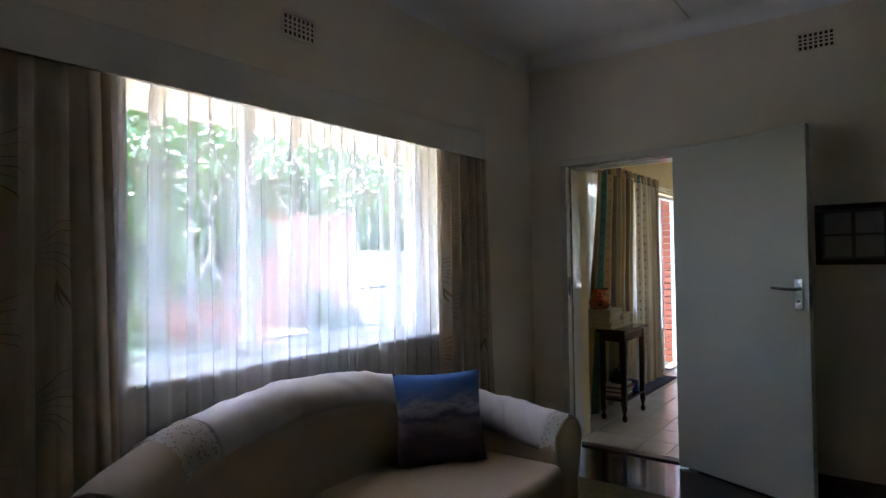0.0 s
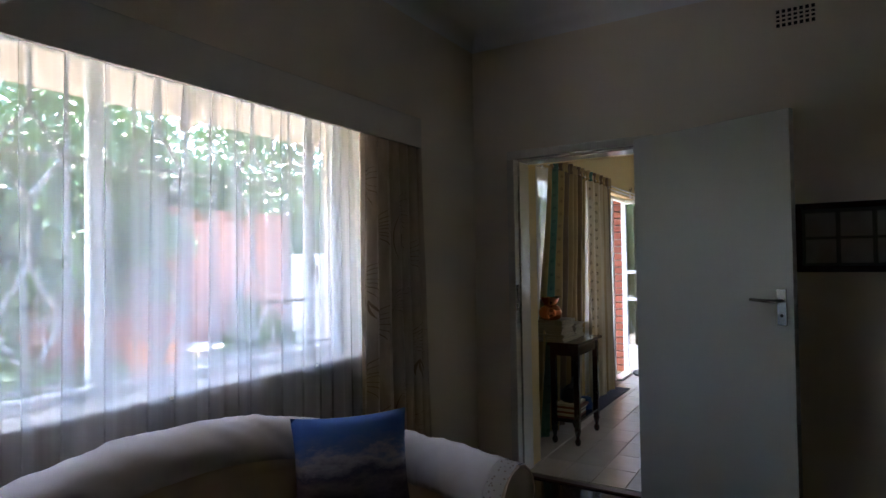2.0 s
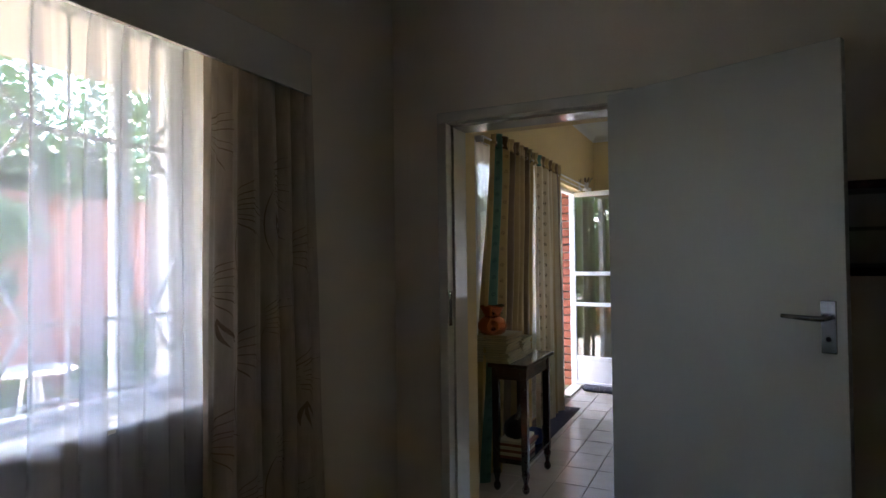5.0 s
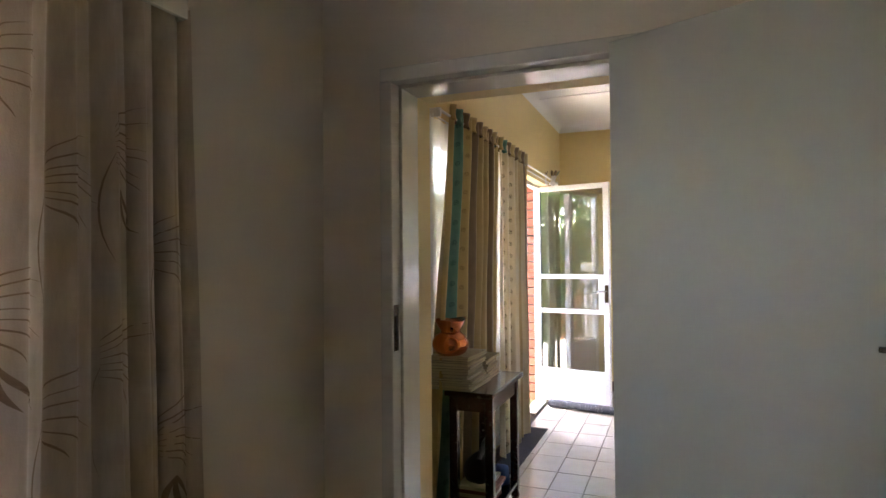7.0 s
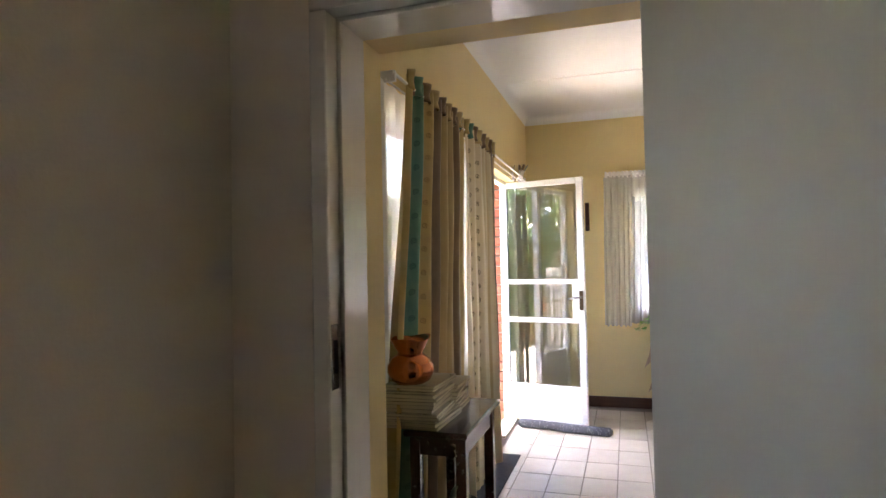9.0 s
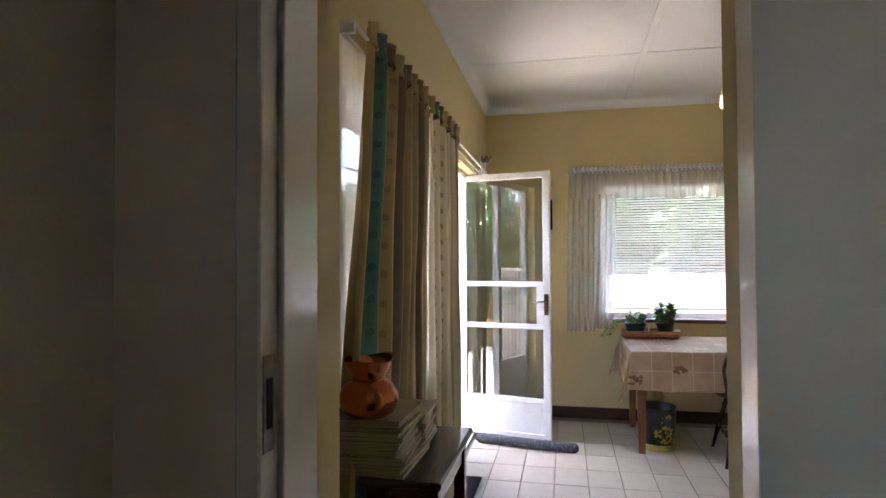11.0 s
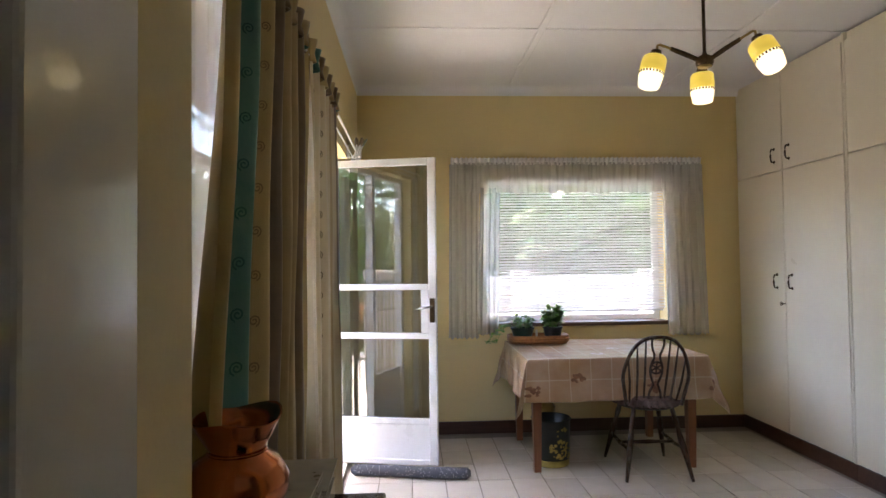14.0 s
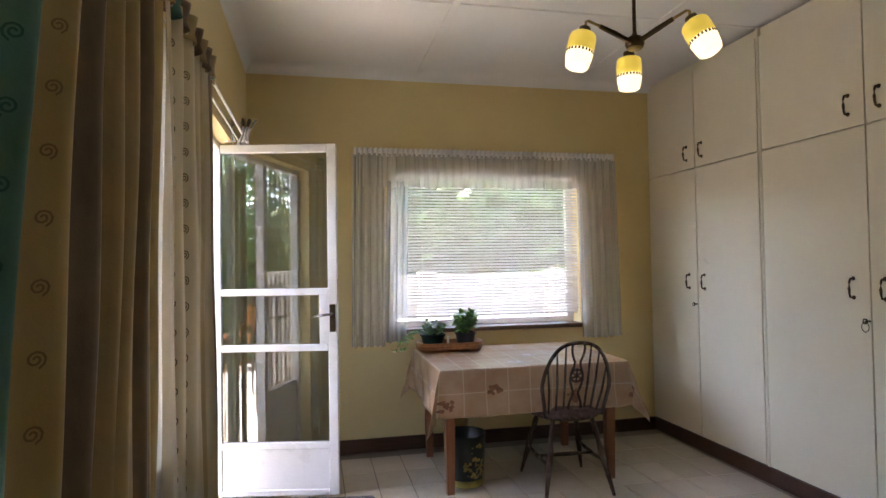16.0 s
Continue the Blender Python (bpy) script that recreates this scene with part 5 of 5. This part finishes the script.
# side table with magazines and copper jug
STX0, STX1, STY0, STY1, STZ = -1.885, -1.64, 4.53, 5.11, 0.755
st = thing("side_table", "dark mahogany side table with turned feet and a low shelf", "table")
part("tabletop", boxed(STX0, STX1, STY0, STY1, STZ - 0.024, STZ, 0.008, 3), MAHOGANY, st)
for x0, x1, y0, y1 in ((STX0 + 0.03, STX1 - 0.035, STY0 + 0.05, STY0 + 0.07), (STX0 + 0.03, STX1 - 0.035, STY1 - 0.07, STY1 - 0.05), (STX0 + 0.02, STX0 + 0.04, STY0 + 0.06, STY1 - 0.06), (STX1 - 0.045, STX1 - 0.025, STY0 + 0.06, STY1 - 0.06)):
    part("apron", boxed(x0, x1, y0, y1, STZ - 0.10, STZ - 0.024), MAHOGANY, st)
for x in (STX0 + 0.03, STX1 - 0.038):
    for y in (STY0 + 0.065, STY1 - 0.065):
        bm = boxed(x - 0.02, x + 0.02, y - 0.02, y + 0.02, 0.13, STZ - 0.024, 0.003)
        lathe(bm, [(0.012, 0.0), (0.02, 0.012), (0.022, 0.03), (0.012, 0.055), (0.016, 0.075), (0.024, 0.105), (0.02, 0.13)], 14, (x, y, 0))
        part("leg", bm, MAHOGANY, st)
part("shelf", boxed(STX0 + 0.012, STX1 - 0.02, STY0 + 0.045, STY1 - 0.045, 0.165, 0.185, 0.003), MAHOGANY, st)
rng = random.Random(17)
z = STZ + 0.001
for k in range(13):
    h = rng.uniform(0.007, 0.016)
    big = k < 4
    w, d = (0.105, 0.15) if big else (0.10, 0.135)
    mg = thing("magazine", "old magazine in a pile on the side table", "magazine", (-1.855 + rng.uniform(-0.012, 0.008) - (0.0 if big else 0.012), 4.68 + rng.uniform(-0.012, 0.012), z), rng.uniform(-4, 4), "magazine pile")
    part("page_block", boxed(-w + 0.002, w - 0.002, -d + 0.002, d - 0.002, 0.001, h - 0.001), PAPER, mg)
    part("cover", boxed(-w, w, -d, d, h - 0.0012, h, 0.0004, 1), COVER, mg)
    part("cover", boxed(-w, w, -d, d, 0, 0.0012, 0.0004, 1), COVER, mg)
    z += h + 0.0006
PILE = z
z = STZ + 0.001
for k in range(8):
    h = rng.uniform(0.009, 0.016)
    mg = thing("magazine", "old magazine in a second lower pile", "magazine", (-1.84 + rng.uniform(-0.01, 0.01), 4.93 + rng.uniform(-0.01, 0.008), z), rng.uniform(-7, 7), "magazine pile")
    part("page_block", boxed(-0.078, 0.078, -0.108, 0.108, 0.001, h - 0.001), PAPER, mg)
    part("cover", boxed(-0.08, 0.08, -0.11, 0.11, h - 0.0012, h, 0.0004, 1), COVER, mg)
    z += h + 0.0006
jug = thing("copper_jug", "hammered copper jug with a flared lipped neck on the magazines", "jug", (-1.875, 4.60, PILE))
bm = lathe(bmesh.new(), [(0.0, 0.0), (0.055, 0.0), (0.075, 0.012), (0.088, 0.04), (0.088, 0.065), (0.072, 0.095), (0.05, 0.108), (0.047, 0.115), (0.062, 0.14), (0.074, 0.165), (0.076, 0.168), (0.072, 0.168), (0.058, 0.14), (0.043, 0.115), (0.0, 0.11)], 48)
for v in bm.verts:
    if v.co.z > 0.125:
        a = math.atan2(v.co.y, v.co.x)
        lip = max(0, math.cos(a - 1.2)) ** 6
        v.co.xy *= 1 + 0.22 * lip * (v.co.z - 0.125) / 0.04
        v.co.z += 0.010 * lip + 0.004 * math.sin(3 * a)
part("body", bm, COPPER, jug, "", True)
part("foot_ring", lathe(bmesh.new(), [(0.056, 0.0), (0.06, 0.004), (0.058, 0.009), (0.054, 0.009)], 40), COPPER, jug, "", True)
part("neck_ring", tube(bmesh.new(), [(0.0485 * math.cos(a), 0.0485 * math.sin(a), 0.111) for a in [2 * math.pi * q / 40 for q in range(40)]], 0.003, 6, True), COPPER, jug, "", True)
low = thing("paper_stack", "stack of papers and a red-brown box on the low shelf", "papers", (-1.775, 4.74, 0.186))
for k in range(6):
    part("folder", boxed(-0.08 + rng.uniform(-0.01, 0.01), 0.085 + rng.uniform(-0.01, 0.02), -0.14, 0.10, 0.018 * k, 0.018 * k + 0.0165, 0.002, 1), (RED_BOX, PAPER)[k % 2], low)
bag = thing("black_bag", "black leather bag slumped on the low shelf", "bag", (-1.775, 4.72, 0.296))
bm = lathe(bmesh.new(), [(0.0, 0.0), (0.08, 0.0), (0.095, 0.03), (0.085, 0.075), (0.05, 0.11), (0.0, 0.12)], 24)
for v in bm.verts:
    v.co += Vector((0, 0.03 * v.co.z / 0.1, 0)) + 0.012 * noise.noise_vector(v.co * 22)
    v.co.x *= 0.8
part("body", bm, DARK_BAG, bag, "", True)
part("strap", tube(bmesh.new(), [(0.01, -0.03, 0.10), (0.02, 0.03, 0.16), (0.02, 0.09, 0.17), (0.03, 0.11, 0.12)], [0.012, 0.018, 0.016, 0.01], 8), DARK_BAG, bag, "", True)
cl_ = thing("blue_cloth", "crumpled dark blue cloth on the low shelf", "cloth", (-1.75, 4.97, 0.186))
bm = lathe(bmesh.new(), [(0.0, 0.0), (0.055, 0.0), (0.065, 0.03), (0.05, 0.08), (0.0, 0.10)], 20)
for v in bm.verts:
    v.co += 0.014 * noise.noise_vector(v.co * 30)
    v.co.z = max(0, v.co.z)
part("fold", bm, BLUE_CLOTH, cl_, "", True)

tagged(part("doormat", boxed(-1.99, -1.83, 5.6, 6.66, 0.001, 0.012, 0.004), MAT_GREY, None, "grey ribbed doormat on the tiles"), category="doormat")
snake = thing("draught_excluder", "grey dotted cloth draught excluder on the floor", "draught excluder")
A0, A1 = Vector((-1.975, 7.40, 0.037)), Vector((-1.215, 7.262, 0.037))
dd = (A1 - A0).normalized()
n_seg = 30
pts, rad = [], []
for k in range(n_seg + 1):
    s = k / n_seg
    pts.append(A0.lerp(A1, s) + Vector((0, 0.006 * math.sin(7 * s), 0)))
    rad.append(0.036 * (0.86 if abs(s - 0.33) < 0.02 else 1.0) * (0.5 if k in (0, n_seg) else 1))
part("roll", tube(bmesh.new(), pts, rad, 16), SAUSAGE, snake, "", True)
rng = random.Random(4)
sd = dd.cross(Vector((0, 0, 1)))
bm = bmesh.new()
for k in range(230):
    s, a = rng.uniform(0.02, 0.98), rng.uniform(-0.6, 2.4)
    c = A0.lerp(A1, s) + Vector((0, 0.006 * math.sin(7 * s), 0))
    nn = sd * math.cos(a) + Vector((0, 0, 1)) * math.sin(a)
    tt = nn.cross(dd)
    o = c + nn * 0.0372
    bm.faces.new([bm.verts.new(o + (dd * math.cos(b) + tt * math.sin(b)) * 0.0038) for b in (0, 1.05, 2.1, 3.14, 4.19, 5.24)])
part("dot_print", bm, DOT, snake, "small pale dots", kind="stuff")
plq = thing("wall_plaque", "narrow dark wooden plaque on the yellow wall", "plaque")
part("board", boxed(-1.445, -1.405, FY - 0.02, FY - 0.001, 1.66, 1.93, 0.004), MAHOGANY, plq)

# ---- outside ----
structure("ground", boxed(-60, 60, -60, 60, -0.3, -0.15), GRASS, "lawn and garden ground reaching far off")
structure("pavement", boxed(-4.6, -2.43, -6, 12, -0.15, -0.06), PAVING, "pale paving along the house")
structure("pavement_yard", boxed(-9, 9, FY + 0.26, 15.0, -0.15, -0.10), PAVING, "pale paved yard behind the house")
gw = structure("garden_wall", boxed(-6.5, -6.27, 1.9, 6.1, -0.2, 1.95), BRICKWORK, "red brick garden wall", "wall")
structure("garden_wall_coping", boxed(-6.53, -6.24, 1.88, 6.1, 1.95, 2.02), BRICKWORK, "brick coping", "wall")
structure("white_wall", boxed(-6.5, -6.3, 6.1, 20, -0.2, 1.5), WHITE_PLASTER, "white plastered boundary wall", "wall")
structure("yard_wall", boxed(-12, 12, 14.0, 14.2, -0.2, 1.15), YARD_WALL, "grey-white plastered yard wall", "wall")
for x in (-2.2, 0.3, 2.6):
    tagged(part("yard_post", boxed(x - 0.15, x + 0.15, 13.6, 13.9, -0.1, 1.25, 0.02), YARD_WALL, None, "square plastered post in the yard"), category="post", group="yard posts")
structure("brick_wall_outside", wall_with_holes("x", BX - 0.265, BX - 0.145, DY1 + 0.3, FY + 0.26, -0.1, 3.0, [(4.68, 6.45, 0.45, 2.09), (6.45, 7.70, -0.1, 2.09)]), MORTAR, "mortar bed of the face brick outer leaf", "wall")


def foliage(name, label, boxes, n, size, seed, mat=HEDGE, category="hedge"):
    """Many small leaves in uneven clumps inside rounded volumes."""
    rng = random.Random(seed)
    verts, faces = [], []
    for (cx, cy, cz, rx, ry, rz), share in boxes:
        clumps = [(rng.gauss(0, 0.42), rng.gauss(0, 0.42), rng.gauss(0, 0.42)) for _ in range(int(26 * share) + 4)]
        for _ in range(int(n * share)):
            c = rng.choice(clumps)
            p = Vector((cx + rx * (c[0] + rng.gauss(0, 0.16)), cy + ry * (c[1] + rng.gauss(0, 0.16)), cz + rz * (c[2] + rng.gauss(0, 0.16))))
            if p.z < -0.1:
                continue
            d = Vector((rng.gauss(0, 1), rng.gauss(0, 1), rng.gauss(0, 0.7))).normalized()
            s = d.cross(Vector((rng.gauss(0, 1), rng.gauss(0, 1), rng.gauss(0, 1)))).normalized()
            L = size * rng.uniform(0.6, 1.4)
            i = len(verts)
            verts += [p, p + d * L * 0.5 + s * L * 0.28, p + d * L, p + d * L * 0.5 - s * L * 0.28]
            faces.append((i, i + 1, i + 2, i + 3))
    me = bpy.data.meshes.new(name)
    me.from_pydata([tuple(v) for v in verts], [], faces)
    me.materials.append(mat)
    ob = new(name, me)
    return tagged(ob, label, category, kind="stuff")


foliage("hedge", "dense leafy green garden bushes", [((-5.4, -2.2, 1.0, 0.8, 1.6, 1.3), 1), ((-5.5, 0.0, 1.0, 0.8, 1.3, 1.3), 1), ((-5.6, 1.5, 1.1, 0.7, 1.1, 1.3), 1.0), ((-5.0, 0.8, 0.3, 0.7, 1.2, 0.5), 0.5), ((-5.7, 2.5, 1.5, 0.5, 0.7, 0.9), 0.6), ((-5.9, 3.6, 1.75, 0.4, 0.8, 0.5), 0.4), ((-5.3, 3.0, 0.2, 0.5, 0.8, 0.45), 0.35)], 9000, 0.11, 2)
foliage("creeper", "leafy creeper hanging over the brick wall", [((-6.5, 3.0, 2.25, 0.5, 1.0, 0.5), 1), ((-6.5, 4.6, 2.2, 0.5, 1.0, 0.45), 1), ((-6.1, 3.6, 1.5, 0.2, 0.5, 0.5), 0.3), ((-5.9, 5.2, 0.5, 0.25, 0.4, 0.4), 0.25)], 6000, 0.10, 6)
foliage("hedge", "tall green hedge behind the yard wall", [((-6, 16.5, 2.2, 3.0, 1.2, 1.6), 1), ((-2.2, 16.3, 2.3, 1.8, 1.0, 1.7), 1.3), ((0, 16.5, 2.4, 3.0, 1.2, 1.8), 1.6), ((2.2, 16.2, 2.2, 1.8, 1.0, 1.7), 1.3), ((-1.0, 17.2, 4.2, 3.0, 1.0, 1.2), 1.2), ((6, 16.5, 2.0, 3.0, 1.2, 1.6), 1)], 7500, 0.30, 12)
foliage("hedge", "green hedge behind the white wall", [((-7.6, 8.5, 1.8, 0.9, 2.4, 1.1), 1), ((-7.6, 13.0, 1.8, 0.9, 2.4, 1.1), 1)], 6000, 0.16, 13)


def tree(at, height, seed):
    t = thing("tree", "leafy garden tree with a tapered trunk", "tree", at, group="garden trees")
    rng = random.Random(seed)
    tr = bmesh.new()
    tube(tr, [(0, 0, -0.2), (0.05, 0, height * 0.25), (-0.05, 0.08, height * 0.5), (0.1, 0.0, height * 0.75)], [0.16, 0.13, 0.09, 0.04], 10)
    ends = []
    for k in range(9):
        a, z = 0.7 * k, height * (0.4 + 0.05 * k)
        e = Vector((math.cos(a) * height * 0.28, math.sin(a) * height * 0.28, z + height * 0.16))
        tube(tr, [(0, 0, z), (e.x * 0.5, e.y * 0.5, z + height * 0.1), e], [0.05, 0.035, 0.015], 6)
        ends.append(e)
    part("trunk", tr, BARK, t, "brown trunk with limbs")
    verts, faces = [], []
    for e in ends + [Vector((0, 0, height * 0.9))]:
        for _ in range(700):
            p = e + Vector((rng.gauss(0, 0.5), rng.gauss(0, 0.5), rng.gauss(-0.1, 0.42)))
            d = Vector((rng.gauss(0, 1), rng.gauss(0, 1), rng.gauss(-0.4, 0.7))).normalized()
            s = d.orthogonal().normalized()
            L = rng.uniform(0.08, 0.2)
            i = len(verts)
            verts += [tuple(p), tuple(p + d * L * 0.5 + s * L * 0.25), tuple(p + d * L), tuple(p + d * L * 0.5 - s * L * 0.25)]
            faces.append((i, i + 1, i + 2, i + 3))
    me = bpy.data.meshes.new("crown")
    me.from_pydata(verts, [], faces)
    me.materials.append(HEDGE)
    cr = new("crown", me)
    cr.parent = t
    return t


tree((-7.2, -1.6, -0.15), 4.6, 3)
tree((-9.0, 5.2, -0.15), 4.2, 4)
tree((-9.5, 9.5, -0.15), 5.0, 5)
tree((-1.5, 18.0, -0.15), 5.0, 6)
tree((3.5, 18.5, -0.15), 5.5, 7)

# folded security gate outside the back door, barred side light, added wall beyond
gate = thing("security_gate", "dark steel security gate folded open outside the door", "gate")
GXX = BX - 0.24
for x, y, w in ((GXX, 7.21, 0.017), (GXX - 0.03, 7.12, 0.026), (GXX, 7.045, 0.014)):
    part("gate_post", boxed(x - w, x + w, y - w, y + w, -0.05, 2.02, 0.003, 1), BLACK_STEEL, gate)
for z in (0.12, 0.98, 1.16, 1.97):
    part("gate_rail", boxed(GXX - 0.01, GXX + 0.01, 7.045, 7.21, z - 0.01, z + 0.01), BLACK_STEEL, gate)
part("lock_case", boxed(GXX - 0.035, GXX + 0.02, 7.08, 7.15, 1.0, 1.14, 0.004, 1), BLACK_STEEL, gate)
for z0, z1 in ((0.25, 0.9), (1.28, 1.85)):
    part("gate_scroll", tube(bmesh.new(), [(GXX, 7.28, z0), (GXX, 7.33, z0), (GXX, 7.33, z1), (GXX, 7.28, z1)], 0.006, 6, True), BLACK_STEEL, gate)
grille = thing("window_grille", "dark steel grille of upright bars outside the side light", "grille")
for k in range(8):
    y = 6.50 + 0.072 * k
    part("bar", tube(bmesh.new(), [(BX - 0.17, y, 0.36), (BX - 0.17, y, 2.06)], 0.0065, 6), BLACK_STEEL, grille)
    if k % 2:
        part("knot", lathe(bmesh.new(), [(0.0, -0.02), (0.014, 0.0), (0.0, 0.02)], 8, (BX - 0.17, y, 1.12)), BLACK_STEEL, grille)
for z in (0.50, 0.98, 1.22, 1.94):
    part("rail", boxed(BX - 0.176, BX - 0.164, 6.47, 7.03, z - 0.008, z + 0.008), BLACK_STEEL, grille)
# wall and railing added here as a bright backdrop mirrored in the open door's panes
scr = thing("garden_screen", "white garden wall and dark steel railing, added for the door glass to reflect", "wall")
part("wall", boxed(-3.55, -2.75, 4.28, 4.42, -0.1, 1.24, 0.01), WHITE_PLASTER, scr)
part("coping", boxed(-3.55, -2.75, 4.25, 4.45, 1.24, 1.29, 0.01), WHITE_PLASTER, scr)
for z in (0.2, 0.95):
    part("rail", boxed(-3.55, -2.75, 4.62, 4.65, z, z + 0.03), BLACK_STEEL, scr)
for k in range(8):
    part("bar", tube(bmesh.new(), [(-3.50 + 0.1 * k, 4.635, -0.06), (-3.50 + 0.1 * k, 4.635, 1.05)], 0.010, 6), BLACK_STEEL, scr)
gt = thing("garden_table", "pale round-topped garden table", "table", (-5.05, 3.78, -0.10))
part("tabletop", lathe(bmesh.new(), [(0.0, 0.70), (0.26, 0.70), (0.28, 0.715), (0.26, 0.73), (0.0, 0.73)], 32), YARD_WALL, gt)
for k in range(3):
    a = 2.1 * k + 0.4
    part("leg", tube(bmesh.new(), [(0.05 * math.cos(a), 0.05 * math.sin(a), 0.70), (0.10 * math.cos(a), 0.10 * math.sin(a), 0.3), (0.30 * math.cos(a), 0.30 * math.sin(a), 0.0)], 0.016, 8), STEEL_WHITE, gt, "", True)
gc = thing("folding_chair", "wooden folding garden chair with a slatted seat", "chair", (-4.55, 3.22, -0.06), 35)
for x in (-0.2, 0.2):
    part("leg", tube(bmesh.new(), [(x, -0.22, 0.0), (x, 0.20, 0.46)], 0.016, 6), PINE, gc)
    part("leg", tube(bmesh.new(), [(x * 0.9, 0.24, 0.0), (x * 0.9, -0.18, 0.46), (x * 0.9, -0.26, 0.86)], 0.016, 6), PINE, gc)
for k in range(6):
    part("seat_slat", boxed(-0.21, 0.21, -0.19 + 0.065 * k, -0.14 + 0.065 * k, 0.455, 0.473, 0.003, 1), PINE, gc)
for k in range(3):
    part("back_slat", boxed(-0.20, 0.20, -0.245 - 0.016 * k, -0.228 - 0.016 * k, 0.60 + 0.09 * k, 0.66 + 0.09 * k, 0.003, 1), PINE, gc)
fence = thing("palisade_fence", "dark steel palisade fence on the boundary", "fence")
for k in range(34):
    part("pale", boxed(-5.42, -5.40, 6.4 + 0.12 * k, 6.43 + 0.12 * k, -0.1, 1.75), BLACK_STEEL, fence)
for z in (0.2, 1.5):
    part("fence_rail", boxed(-5.40, -5.37, 6.35, 10.5, z, z + 0.04), BLACK_STEEL, fence)

# ---- pieces: bricks of the door reveal, floor tiles ----
brick_me = None
bw = bpy.data.objects["brick_wall_outside"]
for row in range(25):
    off = 0.055 if row % 2 else 0.0
    for face, ln in (("end", 0.19),):
        if brick_me is None:
            ob = part("brick", boxed(-0.058, 0.058, -0.055, 0.006, -0.036, 0.036, 0.004, 1), BRICK, bw)
            brick_me = ob.data
        else:
            ob = new("brick", brick_me)
            ob.parent = bw
        ob.matrix_basis = pose(BX - 0.205, 7.696, 0.03 + 0.085 * row, 0, 0, 0)
tile_me = None
TXS, TYS = 0.2065, 0.30
for i in range(-6, 12):
    for j in range(-11, 6):
        x, y = -1.169 + TXS * (i + 0.5), 6.945 + TYS * (j + 0.5)
        if x - TXS / 2 < BX - 0.12 or x + TXS / 2 > CX + 0.09 or y - TYS / 2 < DY0 + 0.055 or y + TYS / 2 > FY + 0.02:
            continue
        if tile_me is None:
            ob = part("tile", boxed(-TXS / 2 + 0.0025, TXS / 2 - 0.0025, -TYS / 2 + 0.0025, TYS / 2 - 0.0025, -0.008, 0.0, 0.0015, 1), TILE, floor_back)
            tile_me = ob.data
        else:
            ob = new("tile", tile_me)
            ob.parent = floor_back
        ob.matrix_basis = pose(x, y, 0.0006 * math.sin(i * 3.1 + j * 1.7), 0.06 * math.sin(i * 5 + j), 0.06 * math.cos(i + 4 * j), 0)
